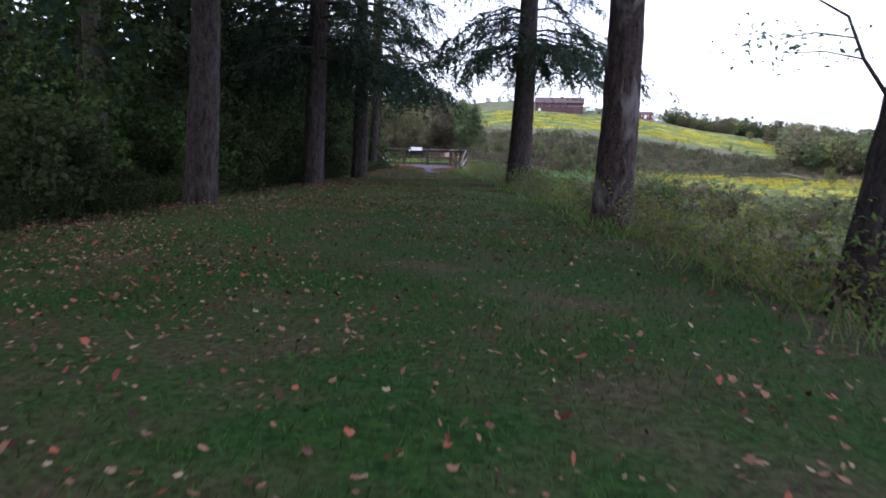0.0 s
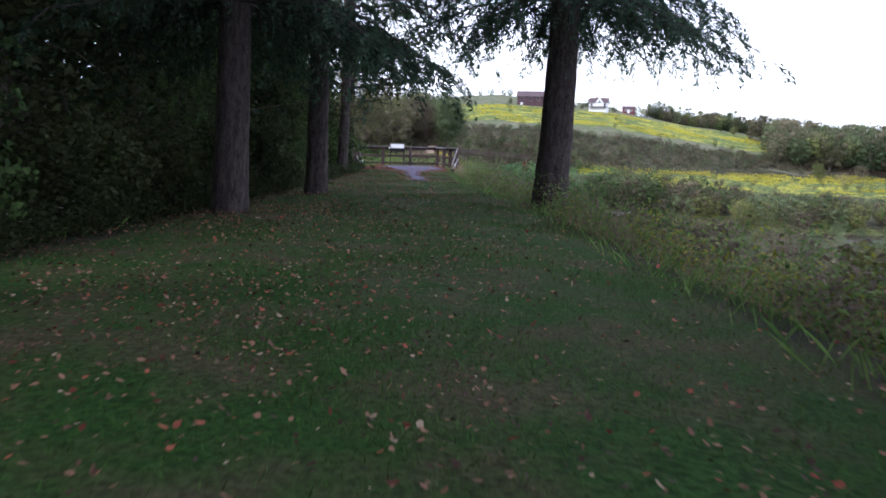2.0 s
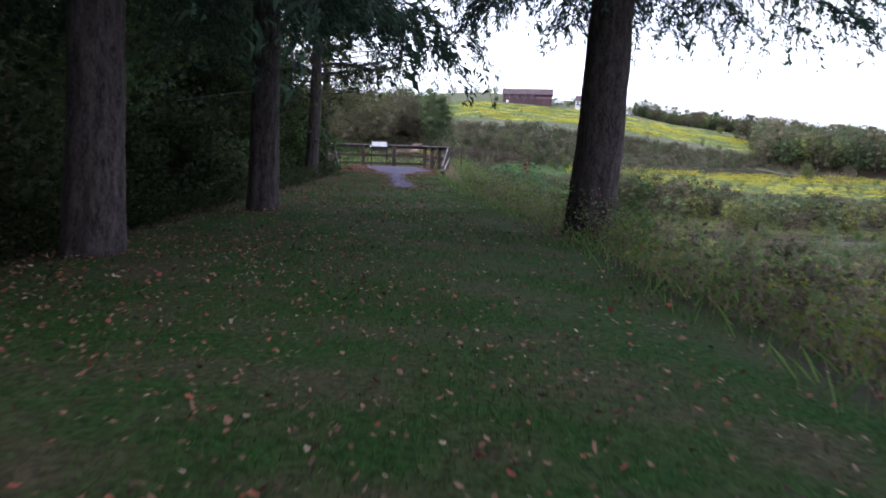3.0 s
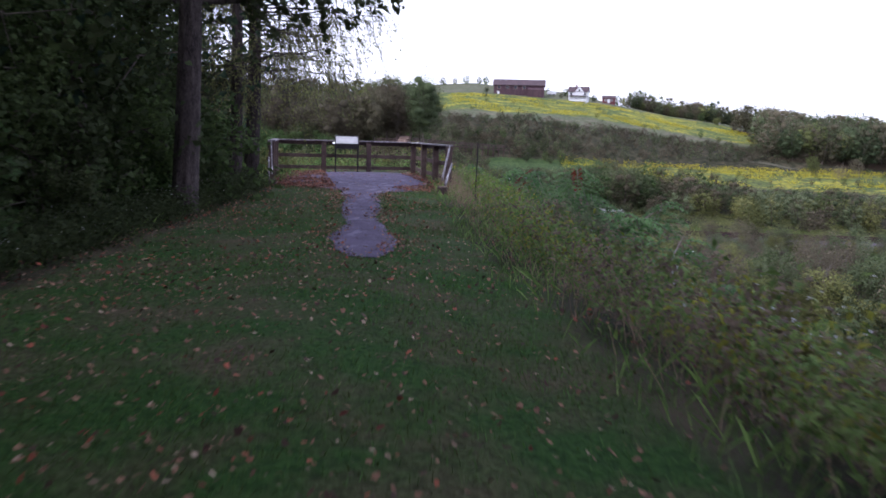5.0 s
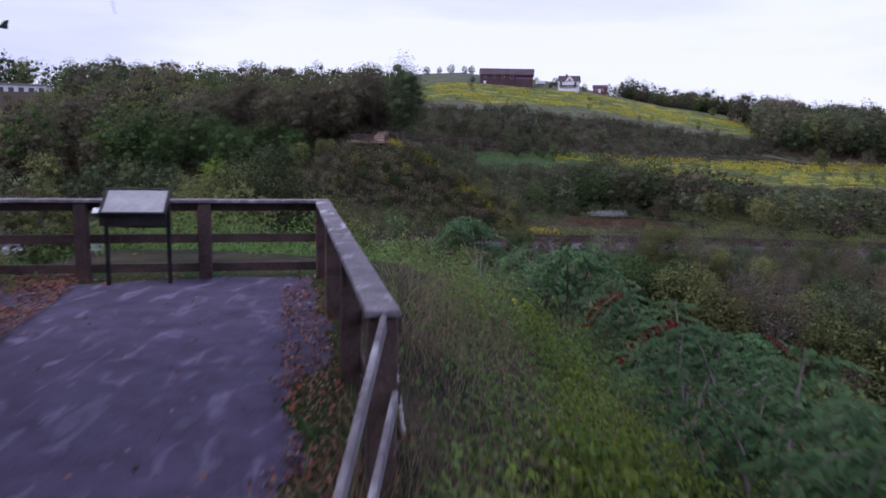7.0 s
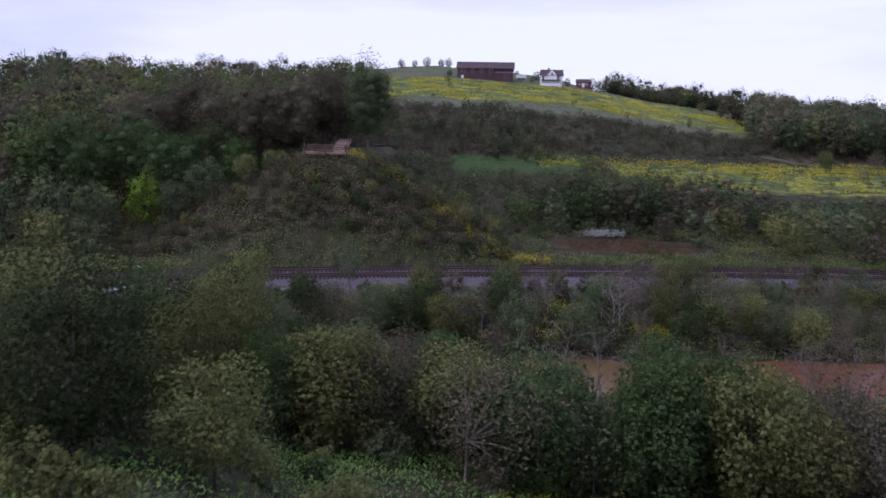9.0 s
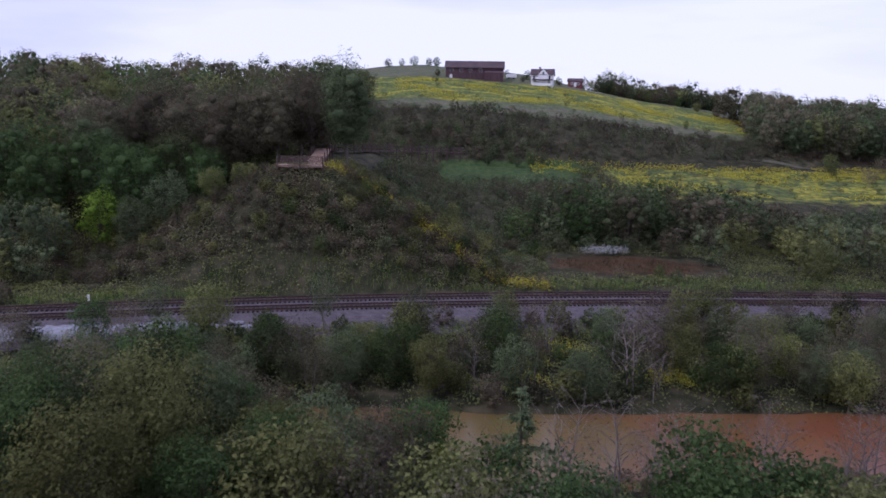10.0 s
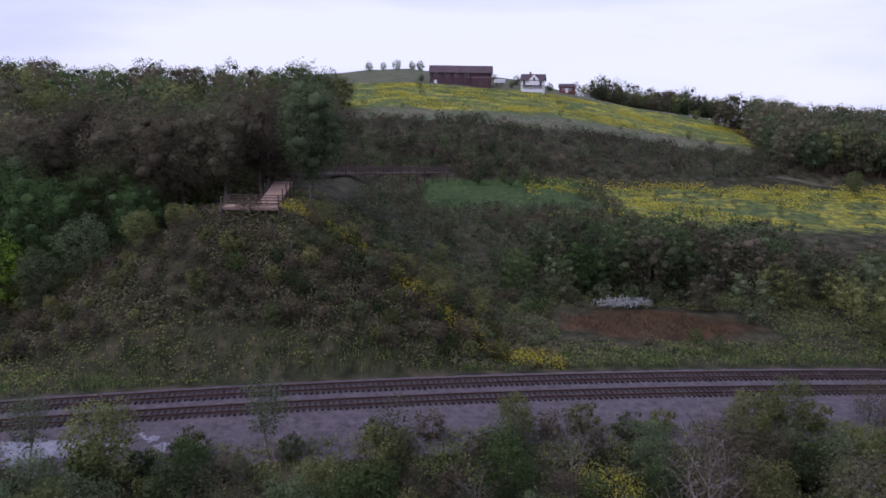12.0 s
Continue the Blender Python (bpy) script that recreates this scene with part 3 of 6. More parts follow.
def kind_of(key, name, label, category, group, *meshes):
    """Keeps a kind of plant: its tags and the (name, vertices, faces, material) of its parts. Objects are made when it is first placed."""
    KINDS[key] = [None, (name, label, category, group), meshes]


def leaf_part(leaf, shape):
    v, f, n = shape
    return "crown", v, f, leaf, n


def plant(key, name, label, category, rng, tall, leaf, count, long, wide, bark="bark_far", group="", sides=5, up=0.3, squash=0.75, fat=1.0, **shape):
    runs, tips = grow(rng, tall, **shape)
    kind_of(key, name, label, category, group, ("trunk", *tubes(runs, sides), bark), leaf_part(leaf, crown(rng, tips, count, long, wide, up, squash, fat)))


def dome_tree(key, name, label, category, rng, tall, leaf, count, long, wide, bark="bark_far", group="", sides=4, loose=0.25, fat=1.15, core=0.45, **shape):
    runs, tips, mid, half = dome(rng, tall, **shape)
    kind_of(key, name, label, category, group, ("trunk", *tubes(runs, sides), bark), leaf_part(leaf, crown(rng, tips, count, long, wide, 0.35, 0.85, fat=fat, loose=loose, core=core)))


def conifer(key, name, label, rng, tall, count, long, leaf="needle", droop=0.25, group="", reach=0.24):
    k = np.linspace(0, 1, 6)
    runs = [(np.stack([k * 0, k * 0, k * tall], 1), tall * 0.016 * (1 - 0.9 * k))]
    spots = []
    for i in range(int(tall * 5)):
        h = rng.uniform(0.08, 0.98)
        r = reach * tall * (1 - h) ** 0.8 * rng.uniform(0.7, 1.1) + 0.1
        a = rng.uniform(0, 6.28)
        base = np.array([0, 0, h * tall])
        end = base + [math.cos(a) * r, math.sin(a) * r, -droop * r]
        runs.append(([base, (base + end) / 2 + [0, 0, 0.05 * r], end], np.array([0.02, 0.012, 0.004]) * tall * 0.12))
        spots.append((base, end, r))
    w = np.array([s[2] for s in spots])
    pick = rng.choice(len(spots), count, p=w / w.sum())
    q = rng.uniform(0.15, 1.05, count)[:, None]
    a, b = np.array([s[0] for s in spots])[pick], np.array([s[1] for s in spots])[pick]
    p = a * (1 - q) + b * q + rng.normal(size=(count, 3)) * 0.035 * tall * [0.6, 0.6, 0.5]
    kind_of(key, name, label, "tree", group, ("trunk", *tubes(runs, 5), "bark_far"), ("crown", *cards(rng, p, long, long * 0.35, 0.3), leaf))


def place(key, x, y, scale=1.0, turn=0.0, sink=0.05, stretch=1.0):
    root, tags, meshes = KINDS[key]
    m = pose(*at_land(x, y, -sink * scale), 0, 0, turn)
    if root is None:
        root = KINDS[key][0] = thing(*tags, at=m @ Matrix.Diagonal((scale, scale, scale * stretch, 1)))
        for name, v, f, mat, *soft in meshes:
            part(name, mesh_of(name, v, f, M[mat], name == "trunk", *soft), root)
        return root
    old = root.scale
    return copy_thing(root, m @ Matrix.Diagonal((scale / old.x, scale / old.y, scale * stretch / old.z, 1)))


def thicket(name, label, category, spots, rng, share=0.6):
    """Far woods and scrub that nobody could count: all of them in one mesh; spots: (key, x, y, scale)."""
    vs, fs, ms, ts, ns, mats, base = [], [], [], [], [], [], 0
    for key, x, y, scale in spots:
        a, tone = rng.uniform(0, 6.283), rng.uniform(-0.4, 0.4)
        c, s = math.cos(a) * scale, math.sin(a) * scale
        turn = np.array([[c, -s, 0], [s, c, 0], [0, 0, scale * rng.uniform(0.85, 1.15)]])
        foot = np.array([x, y, float(land(x, y)) - 0.05 * scale])
        spin = np.array([[math.cos(a), -math.sin(a), 0], [math.sin(a), math.cos(a), 0], [0, 0, 1]])
        for name_, v, f, mat, *soft in KINDS[key][2]:
            f = f[:24] if name_ == "trunk" else f[: int(len(f) * (0.4 + 0.6 * share))]
            v = v[: f.max() + 1]
            if mat not in mats:
                mats.append(mat)
            vs.append(v @ turn.T + foot)
            n = soft[0][: len(v)] if soft else np.stack([v[:, 0], v[:, 1], 0 * v[:, 0] + 0.02], 1)
            ns.append(n / (np.linalg.norm(n, axis=1)[:, None] + 1e-9) @ spin.T)
            fs.append(f + base)
            ms.append(np.full(len(f), mats.index(mat), np.int32))
            ts.append(np.full(len(v), tone, np.float32))
            base += len(v)
    me = mesh_of(name, np.concatenate(vs), np.concatenate(fs), None, normals=np.concatenate(ns))
    for mat in mats:
        me.materials.append(M[mat])
    me.polygons.foreach_set("material_index", np.concatenate(ms))
    layer = me.attributes.new("tone", "FLOAT", "POINT")
    layer.data.foreach_set("value", np.concatenate(ts))
    return tagged(new(name, me), label, category, kind="stuff")


# ---------------------------------------------------------------- water, path, ballast, road
wx, wy = np.arange(-160, 220, 2.0), np.arange(66, 92, 1.0)
river = new("water", sheet("water", wx, wy, lambda x, y: -17.0 + 0 * x, None))
tagged(river, "shallow rust-orange muddy river", "river", kind="structure")


def water_material():
    m = bpy.data.materials.new("muddy_water")
    m.use_nodes = True
    add, link = nodes_of(m.node_tree)
    geo = add("ShaderNodeNewGeometry")
    big = add("ShaderNodeTexNoise", in_Scale=0.16, in_Detail=4.0)
    link(geo.outputs["Position"], big.inputs["Vector"])
    split = add("ShaderNodeSeparateXYZ")
    link(geo.outputs["Position"], split.inputs[0])
    east = add("ShaderNodeMapRange", in_1=10.0, in_2=34.0)
    link(split.outputs[0], east.inputs[0])
    clay = add("ShaderNodeMix", data_type="RGBA")
    clay.inputs[6].default_value = (0.17, 0.12, 0.05, 1)
    clay.inputs[7].default_value = (0.2, 0.075, 0.036, 1)
    link(east.outputs[0], clay.inputs[0])
    tone = add("ShaderNodeMix", data_type="RGBA", blend_type="MULTIPLY", in_0=0.5)
    link(clay.outputs[2], tone.inputs[6])
    link(big.outputs["Color"], tone.inputs[7])
    ripple = add("ShaderNodeTexNoise", in_Scale=3.5, in_Detail=3.0)
    link(geo.outputs["Position"], ripple.inputs["Vector"])
    rise = add("ShaderNodeBump", in_Strength=0.25, in_Distance=0.03)
    link(ripple.outputs[0], rise.inputs["Height"])
    body = add("ShaderNodeBsdfPrincipled", in_Roughness=0.22)
    body.inputs["Specular IOR Level"].default_value = 0.2
    link(tone.outputs[2], body.inputs["Base Color"])
    link(rise.outputs[0], body.inputs["Normal"])
    out = add("ShaderNodeOutputMaterial")
    link(body.outputs[0], out.inputs[0])
    return m


river.data.materials.append(water_material())

AXIS, SIDE = Vector((-0.25, 0.968, 0)), Vector((0.968, 0.25, 0))


def deck_point(s, a, z=0.0):
    """A place on the lookout: s metres to the right of and a metres along its axis."""
    return SIDE * s + AXIS * a + Vector((0, 0, z))


def on_gravel(x, y):
    s, a = 0.968 * x + 0.25 * y, -0.25 * x + 0.968 * y
    edge = 0.2 * wave(x, y, 1.3, 1.0) + 0.06 * wave(x, y, 0.4, 2.0) + 0.045 * wave(x, y, 0.15, 5.0)
    pad = np.maximum(np.abs(s + 0.45) - np.interp(a, (-3.6, -2.4, -1.2, 0.5, 3), (0.5, 1.25, 1.7, 1.95, 2.2)), np.maximum(-3.6 - a, a - 5.95)) < edge
    mid = np.interp(y, (-13, -12.2, -11, -7.8, -6.1, -4.3, -3), (1.87, 1.72, 1.52, 0.93, 0.68, 0.32, 0.22))
    wide = np.interp(y, (-13.1, -12.6, -11.7, -11, -10.3, -7.8, -6.1, -4.3, -3), (0.15, 0.36, 0.47, 0.32, 0.27, 0.28, 0.36, 0.38, 0.55))
    trail = (np.abs(x - mid) < wide + 0.4 * edge) & (y > -13.1) & (y < -2)
    return pad | trail


path = new("path", sheet("path", np.arange(-6, 4, 0.035), np.arange(-13.5, 7, 0.035), lambda x, y: land(x, y) + 0.012 + 0.005 * wave(x, y, 0.6), M["gravel"], on_gravel))
tagged(path, "grey crushed gravel path widening into a lookout pad", "path", kind="structure")

bx = np.arange(-130, 160, 1.2)


def strip(name, xs, offs, lift, material):
    """A long strip along the railway's bend; offs: (offset, height) across it."""
    rows = []
    for o, h in offs:
        rows.append(np.stack([xs, track_y(xs) + o, -14.32 + h + lift + 0.05 * wave(xs, xs * 0 + o * 3, 1.9, o)], -1))
    v = np.concatenate(rows)
    n = len(xs)
    f = [(r * n + i, r * n + i + 1, (r + 1) * n + i + 1, (r + 1) * n + i) for r in range(len(offs) - 1) for i in range(n - 1)]
    return mesh_of(name, v, f, material, True)


offs = [(-11.0, -0.6), (-10.0, -0.27), (-8.6, -0.1), (-6.8, -0.02), (-5.6, 0.05), (-4.6, 0.13), (-3.4, 0.22), (-2, 0.26), (-0.8, 0.2), (0, 0.14), (0.8, 0.2), (2, 0.26), (3.4, 0.22), (4.4, 0.1), (5.4, -0.2), (6.2, -0.5)]
ballast = new("ballast", strip("ballast", bx, offs, 0.02, M["ballast"]))
tagged(ballast, "grey-brown crushed stone railway ballast", "ballast", kind="structure")
def pale_height(x, y):
    off = y - track_y(x)
    return -14.32 + np.interp(off, [o for o, _ in offs], [h for _, h in offs]) + 0.07 + 0.06 * wave(x, y, 0.5, 4)


def pale_spots(x, y):
    off = (y - track_y(x) + 7.2) / 2.0
    return off ** 2 + 0.9 * np.maximum(0, np.abs(x + 48) - 20) / 9 < 1.15 + 0.55 * wave(x, y, 2.2, 3) + 0.4 * wave(x, y, 0.7, 1)


pale_bank = new("embankment", sheet("embankment", np.arange(-78, -16, 0.35), np.arange(76, 112, 0.35), pale_height, M["white_stone"], pale_spots))
tagged(pale_bank, "pale broken limestone on the railway bank", "stone bank", kind="structure")

rxs = np.linspace(86, 122, 34)
road_v = []
for w in (-0.9, -0.3, 0.3, 0.9):
    ry = 238.5 - 0.035 * np.maximum(rxs - 90, 0) ** 2 + w
    road_v.append(np.stack([rxs, ry, land(rxs, ry) + 0.12], -1))
road_v = np.concatenate(road_v)
road_f = [(r * 34 + i, r * 34 + i + 1, (r + 1) * 34 + i + 1, (r + 1) * 34 + i) for r in range(3) for i in range(33)]
road = new("road", mesh_of("road", road_v, road_f, M["dirt"], True))
tagged(road, "pale dirt track below a wooded bank", "road", kind="structure")


# ---------------------------------------------------------------- the lookout
def lookout_railing():
    root = thing("railing", "weathered brown timber railing with a flat grey cap round the lookout", "railing", at=pose(0, 0, 0))
    right, left, end = 1.92, -2.82, 6.03
    spots = [(right, -0.45), (right, 1.55), (right, 3.75), (right, end), (0.35, end), (-1.2, end), (left, end), (left, 3.6), (left, 1.2)]
    post = block("post", (0.17, 0.17, 1.62), M["wood"], 0.012)
    turn = math.degrees(math.atan2(SIDE.y, SIDE.x))
    for s, a in spots:
        p = deck_point(s, a, -0.6)
        part("post", post, root, at=pose(*p, 0, 0, turn))
    # cap boards, then two rails a bay, just inside the posts
    runs = [((right, -0.55), (right, end + 0.1)), ((right + 0.1, end), (left - 0.1, end)), ((left, end - 0.1), (left, 1.1))]
    for i, (a, b) in enumerate(runs):
        lift = 1.045 if i != 1 else 1.049
        p, q = deck_point(*a, lift), deck_point(*b, lift)
        way = (q - p).normalized()
        me = block("cap", (0.20, 0.045, (q - p).length), M["wood_cap"], 0.008)
        frame_m = Matrix.Translation(p) @ Matrix((way.cross(Vector((0, 0, 1))), Vector((0, 0, 1)), way)).transposed().to_4x4()
        part("cap_rail", me, root, "grey weathered flat cap board", frame_m)
    def rail(a, b, z, inward):
        p, q = deck_point(*a, z) + inward, deck_point(*b, z) + inward
        way = (q - p).normalized()
        me = block("rail", (0.04, 0.12, (q - p).length), M["wood"], 0.006)
        m = Matrix.Translation(p) @ Matrix((way.cross(Vector((0, 0, 1))), Vector((0, 0, 1)), way)).transposed().to_4x4()
        part("rail", me, root, at=m)
    out_r, out_l, out_b = SIDE * 0.098, -SIDE * 0.098, AXIS * 0.098
    bays = [((right, -0.45), (right, 1.55), out_r), ((right, 1.55), (right, 3.75), out_r), ((right, 3.75), (right, end), out_r),
            ((right, end), (0.35, end), out_b), ((0.35, end), (-1.2, end), out_b), ((-1.2, end), (left, end), out_b),
            ((left, end), (left, 3.6), out_l), ((left, 3.6), (left, 1.2), out_l)]
    for a, b, inward in bays:
        rail(a, b, 0.53, inward)
        rail(a, b, 0.13, inward)
        rail(a, b, 0.965, inward)
    # sloping boards that run down to the ground at both ends
    for s, s1, a0, a1 in ((right, 1.2, -0.55, -3.4), (left, -2.72, 1.1, -1.7)):
        for z0, z1, dx in ((1.0, 0.30, 0.0), (0.55, 0.16, 0.07)):
            o = dx * (1 if s > 0 else -1)
            me, m = beam("brace", deck_point(s + o, a0, z0), deck_point(s1 + o, a1, z1), 0.035, 0.11, M["wood_cap"])
            part("brace", me, root, "pale sloping end board", m)
        me = block("footing", (0.2, 0.3, 0.66), M["wood"], 0.015)
        part("end_post", me, root, "stout grey stub post", pose(*deck_point(s1, a1 - 0.06, -0.53), 0, 0, turn))
    return root


lookout_railing()
me, m = beam("loose_board", (1.86, 1.9, 0.02), (2.02, 1.0, -0.16), 0.03, 0.2, M["panel"])
loose_board = new("loose_board", me)
loose_board.matrix_basis = m
tagged(loose_board, "pale torn board lying outside the railing", "board")


def sign_stand():
    at = pose(*deck_point(-0.44, 5.66, 0), 0, 0, math.degrees(math.atan2(SIDE.y, SIDE.x)) - 3)
    root = thing("information_sign", "tilted pale information panel on dark metal legs at the lookout", "sign", at=at)
    tilt = pose(0, -0.05, 1.06, 33)
    panel = part("panel", block("panel", (0.74, 0.46, 0.03), M["panel"], 0.006), root, "faded pale printed panel", tilt)
    for x0, y0, w, d in ((0, -0.245, 0.80, 0.03), (0, 0.245, 0.80, 0.03), (-0.385, 0, 0.03, 0.46), (0.385, 0, 0.03, 0.46)):
        part("frame_bar", block("frame_bar", (w, d, 0.05), M["iron"], 0.004), root, at=tilt @ pose(x0, y0, -0.005))
    for x0, y0, w, h in ((-0.02, 0.14, 0.16, 0.018), (-0.05, 0.09, 0.12, 0.014), (0.22, -0.15, 0.14, 0.012), (0.22, -0.18, 0.10, 0.012), (-0.22, -0.1, 0.16, 0.01)):
        part("print", block("print", (w, h, 0.002), M["ink"], 0), panel, "unreadable print bar", pose(x0, y0, 0.0305))
    part("label", block("label", (0.09, 0.10, 0.01), M["white_paint"], 0.002), root, "small white tag", tilt @ pose(-0.43, -0.2, 0.03))
    part("front_board", block("front_board", (0.80, 0.03, 0.15), M["iron"], 0.004), root, "dark board below the panel's lower edge", pose(0, -0.235, 0.79))
    leg = block("leg", (0.05, 0.05, 1.55), M["iron"], 0.006)
    for x in (-0.38, 0.38):
        part("leg", leg, root, at=pose(x, 0.0, -0.5))
    me, m = beam("crossbar", (-0.38, 0, 0.75), (0.38, 0, 0.75), 0.05, 0.02, M["iron"])
    part("crossbar", me, root, at=m)


sign_stand()

stake = new("stake", mesh_of("stake", *tubes([([(0, 0, -0.4), (0.01, 0.0, 0.7), (0.03, 0.02, 1.55)], [0.017, 0.016, 0.014])], 6), M["iron"], True))
stake.matrix_basis = pose(*at_land(2.82, -4.4, -0.2))
tagged(stake, "thin dark metal stake standing among tall weeds", "stake")


# ---------------------------------------------------------------- railway
def railway():
    for o in (-2.0, 2.0):
        root = thing("railway_track", "rusty railway track on dark wooden sleepers over ballast", "railway track", "parallel railway tracks")
        xs = np.arange(-78, 100, 2.0)
        base = -14.32 + 0.26
        for side in (-0.69, 0.69):
            prof = [(-0.07, 0.10), (-0.07, 0.115), (-0.012, 0.135), (-0.012, 0.235), (-0.036, 0.245), (-0.036, 0.285), (0.036, 0.285), (0.036, 0.245), (0.012, 0.235), (0.012, 0.135), (0.07, 0.115), (0.07, 0.10)]
            y = track_y(xs) + o + side
            v = np.concatenate([np.stack([xs, y + px, base + pz + 0 * xs], -1) for px, pz in prof])
            n = len(xs)
            f = [(r * n + i, r * n + i + 1, ((r + 1) % 12) * n + i + 1, ((r + 1) % 12) * n + i) for r in range(12) for i in range(n - 1)]
            part("rail", mesh_of("rail", v, f, M["rust"]), root, "rust-brown steel rail")
        tie = block("sleeper", (0.2, 2.35, 0.2), M["sleeper"], 0.012)
        x = -56.0
        while x < 88:
            slope = float(track_y(x + 0.1) - track_y(x - 0.1)) / 0.2
            part("sleeper", tie, root, at=pose(x, float(track_y(x)) + o, base - 0.07 + random.uniform(-0.02, 0.01), 0, 0, math.degrees(math.atan(slope)) + random.uniform(-1, 1)))
            x += 0.49 / math.hypot(1, slope)
    mark = block("marker", (0.22, 0.22, 0.8), M["white_paint"], 0.02)
    post = new("marker_post", mark)
    post.matrix_basis = pose(*at_land(-36.5, 108.8, -0.1))
    tagged(post, "short white marker post beside the railway", "post")


railway()


# ---------------------------------------------------------------- wooden deck and boardwalks across the valley
def boardwalk(name, label, a, b, wide, rails=(True, True), lift=0.0, legs=2.5, board=0.3, timber="plank"):
    """Planks from a to b with posts and rails along the sides."""
    a, b = Vector(a), Vector(b)
    way = (b - a).normalized()
    across = way.cross(Vector((0, 0, 1))).normalized()
    root = thing(name, label, "boardwalk", at=Matrix.Translation(a) @ Matrix((across, way, across.cross(way))).transposed().to_4x4())
    n = int((b - a).length / board)
    plank = block("plank", (wide, board - 0.02, 0.05), M[timber], 0)
    for i in range(n):
        part("plank", plank, root, at=pose(random.uniform(-0.02, 0.02), (i + 0.5) * board, lift))
    length = (b - a).length
    for side, has in zip((-1, 1), rails):
        me = block("joist", (0.08, length, 0.22), M[timber], 0)
        part("joist", me, root, at=pose(side * (wide / 2 - 0.1), length / 2, lift - 0.22))
        k = int(length / legs)
        grain = M["wood_cap"] if timber == "wood_cap" else M["wood"]
        long_post = block("post", (0.14, 0.14, 3.3), grain, 0.01)
        for i in range(k + 1):
            part("post", long_post, root, at=pose(side * (wide / 2 + 0.08), i * length / max(k, 1), lift - 2.2))
        if has:
            for z in (0.45, 0.75, 1.05):
                part("rail", block("rail", (0.05, length, 0.09), grain, 0), root, at=pose(side * (wide / 2 + 0.02), length / 2, lift + z))
    return root


boardwalk("lookout_deck", "sunlit brown wooden lookout deck with railings on the opposite embankment", (-19.3, 128.3, -0.35), (-13.3, 128.3, -0.35), 2.6)
boardwalk("boardwalk", "brown plank walkway leading back from the wooden deck under trees", (-15.0, 129.6, -0.33), (-15.2, 140.0, 1.35), 2.2, (False, False))
boardwalk("footbridge", "long grey timber footbridge with railings across the green slope", (-22.0, 168.0, 0.1), (6.8, 207.0, -1.75), 2.0, timber="wood")


# ---------------------------------------------------------------- buildings on the hill
def gable_roof(name, w, d, rise, over, thick, material):
    """A roof with its ridge along x, standing on the wall tops."""
    bm = bmesh.new()
    hw, hd = w / 2 + over, d / 2 + over
    drop = -over * rise / (d / 2)
    low = [(-hd, drop), (0, rise), (hd, drop)]
    rings = []
    for x in (-hw, hw):
        rings.append([bm.verts.new((x, y, z)) for y, z in low] + [bm.verts.new((x, y, z + thick)) for y, z in reversed(low)])
    for i in range(6):
        bm.faces.new((rings[0][i], rings[0][(i + 1) % 6], rings[1][(i + 1) % 6], rings[1][i]))
    bm.faces.new((rings[0][0], rings[0][1], rings[0][4], rings[0][5]))
    bm.faces.new((rings[0][1], rings[0][2], rings[0][3], rings[0][4]))
    bm.faces.new((rings[1][5], rings[1][4], rings[1][1], rings[1][0]))
    bm.faces.new((rings[1][4], rings[1][3], rings[1][2], rings[1][1]))
    bmesh.ops.recalc_face_normals(bm, faces=bm.faces[:])
    me = bpy.data.meshes.new(name)
    bm.to_mesh(me)
    bm.free()
    me.materials.append(material)
    return me


def gable_body(name, w, d, h, rise, material):
    bm = bmesh.new()
    pts = [(-d / 2, -2.2), (d / 2, -2.2), (d / 2, h), (0, h + rise), (-d / 2, h)]
    ends = [[bm.verts.new((x, y, z)) for y, z in pts] for x in (-w / 2, w / 2)]
    for i in range(5):
        bm.faces.new((ends[0][i], ends[0][(i + 1) % 5], ends[1][(i + 1) % 5], ends[1][i]))
    bm.faces.new(ends[0][::-1])
    bm.faces.new(ends[1])
    bmesh.ops.recalc_face_normals(bm, faces=bm.faces[:])
    me = bpy.data.meshes.new(name)
    bm.to_mesh(me)
    bm.free()
    me.materials.append(material)
    return me


def window(root, x, y, z, w, h, frame_m, turn=0):
    win = part("window", block("window", (w, 0.10, h), frame_m, 0.02), root, "framed window", pose(x, y, z, 0, 0, turn))
    part("pane", block("pane", (w - 0.24, 0.04, h - 0.24), M["glass_dark"], 0), win, at=pose(0, -0.06, 0.12))


def barn():
    root = thing("barn", "long dark red weathered barn with pale-framed windows on the hill", "barn", at=pose(14, 352, 22.2, 0, 0, -3))
    w, d, h = 23.5, 11, 4.3
    part("wall", gable_body("wall", w, d, h, 2.7, M["barn_board"]), root)
    part("roof", gable_roof("roof", w, d, 2.7, 0.5, 0.18, M["roof_red"]), root, "dull red-brown roof", pose(0, 0, h + 0.02))
    for x in (-9.3, -5.4, -1.6, 2.4):
        window(root, x, -d / 2 - 0.03, 2.4, 1.5, 1.6, M["plank"])
    part("door", block("door", (1.1, 0.12, 2.0), M["white_paint"], 0.01), root, "pale door", pose(-9.6, -d / 2 - 0.04, -0.6))
    part("door", block("door", (0.9, 0.12, 2.0), M["white_paint"], 0.01), root, "pale door", pose(8.2, -d / 2 - 0.04, -0.4))
    part("lean_to", gable_body("lean_to", 7.5, 3.4, 2.6, 0.6, M["barn_board"]), root, "low front shed", pose(7.9, -d / 2 - 1.4, -0.4))


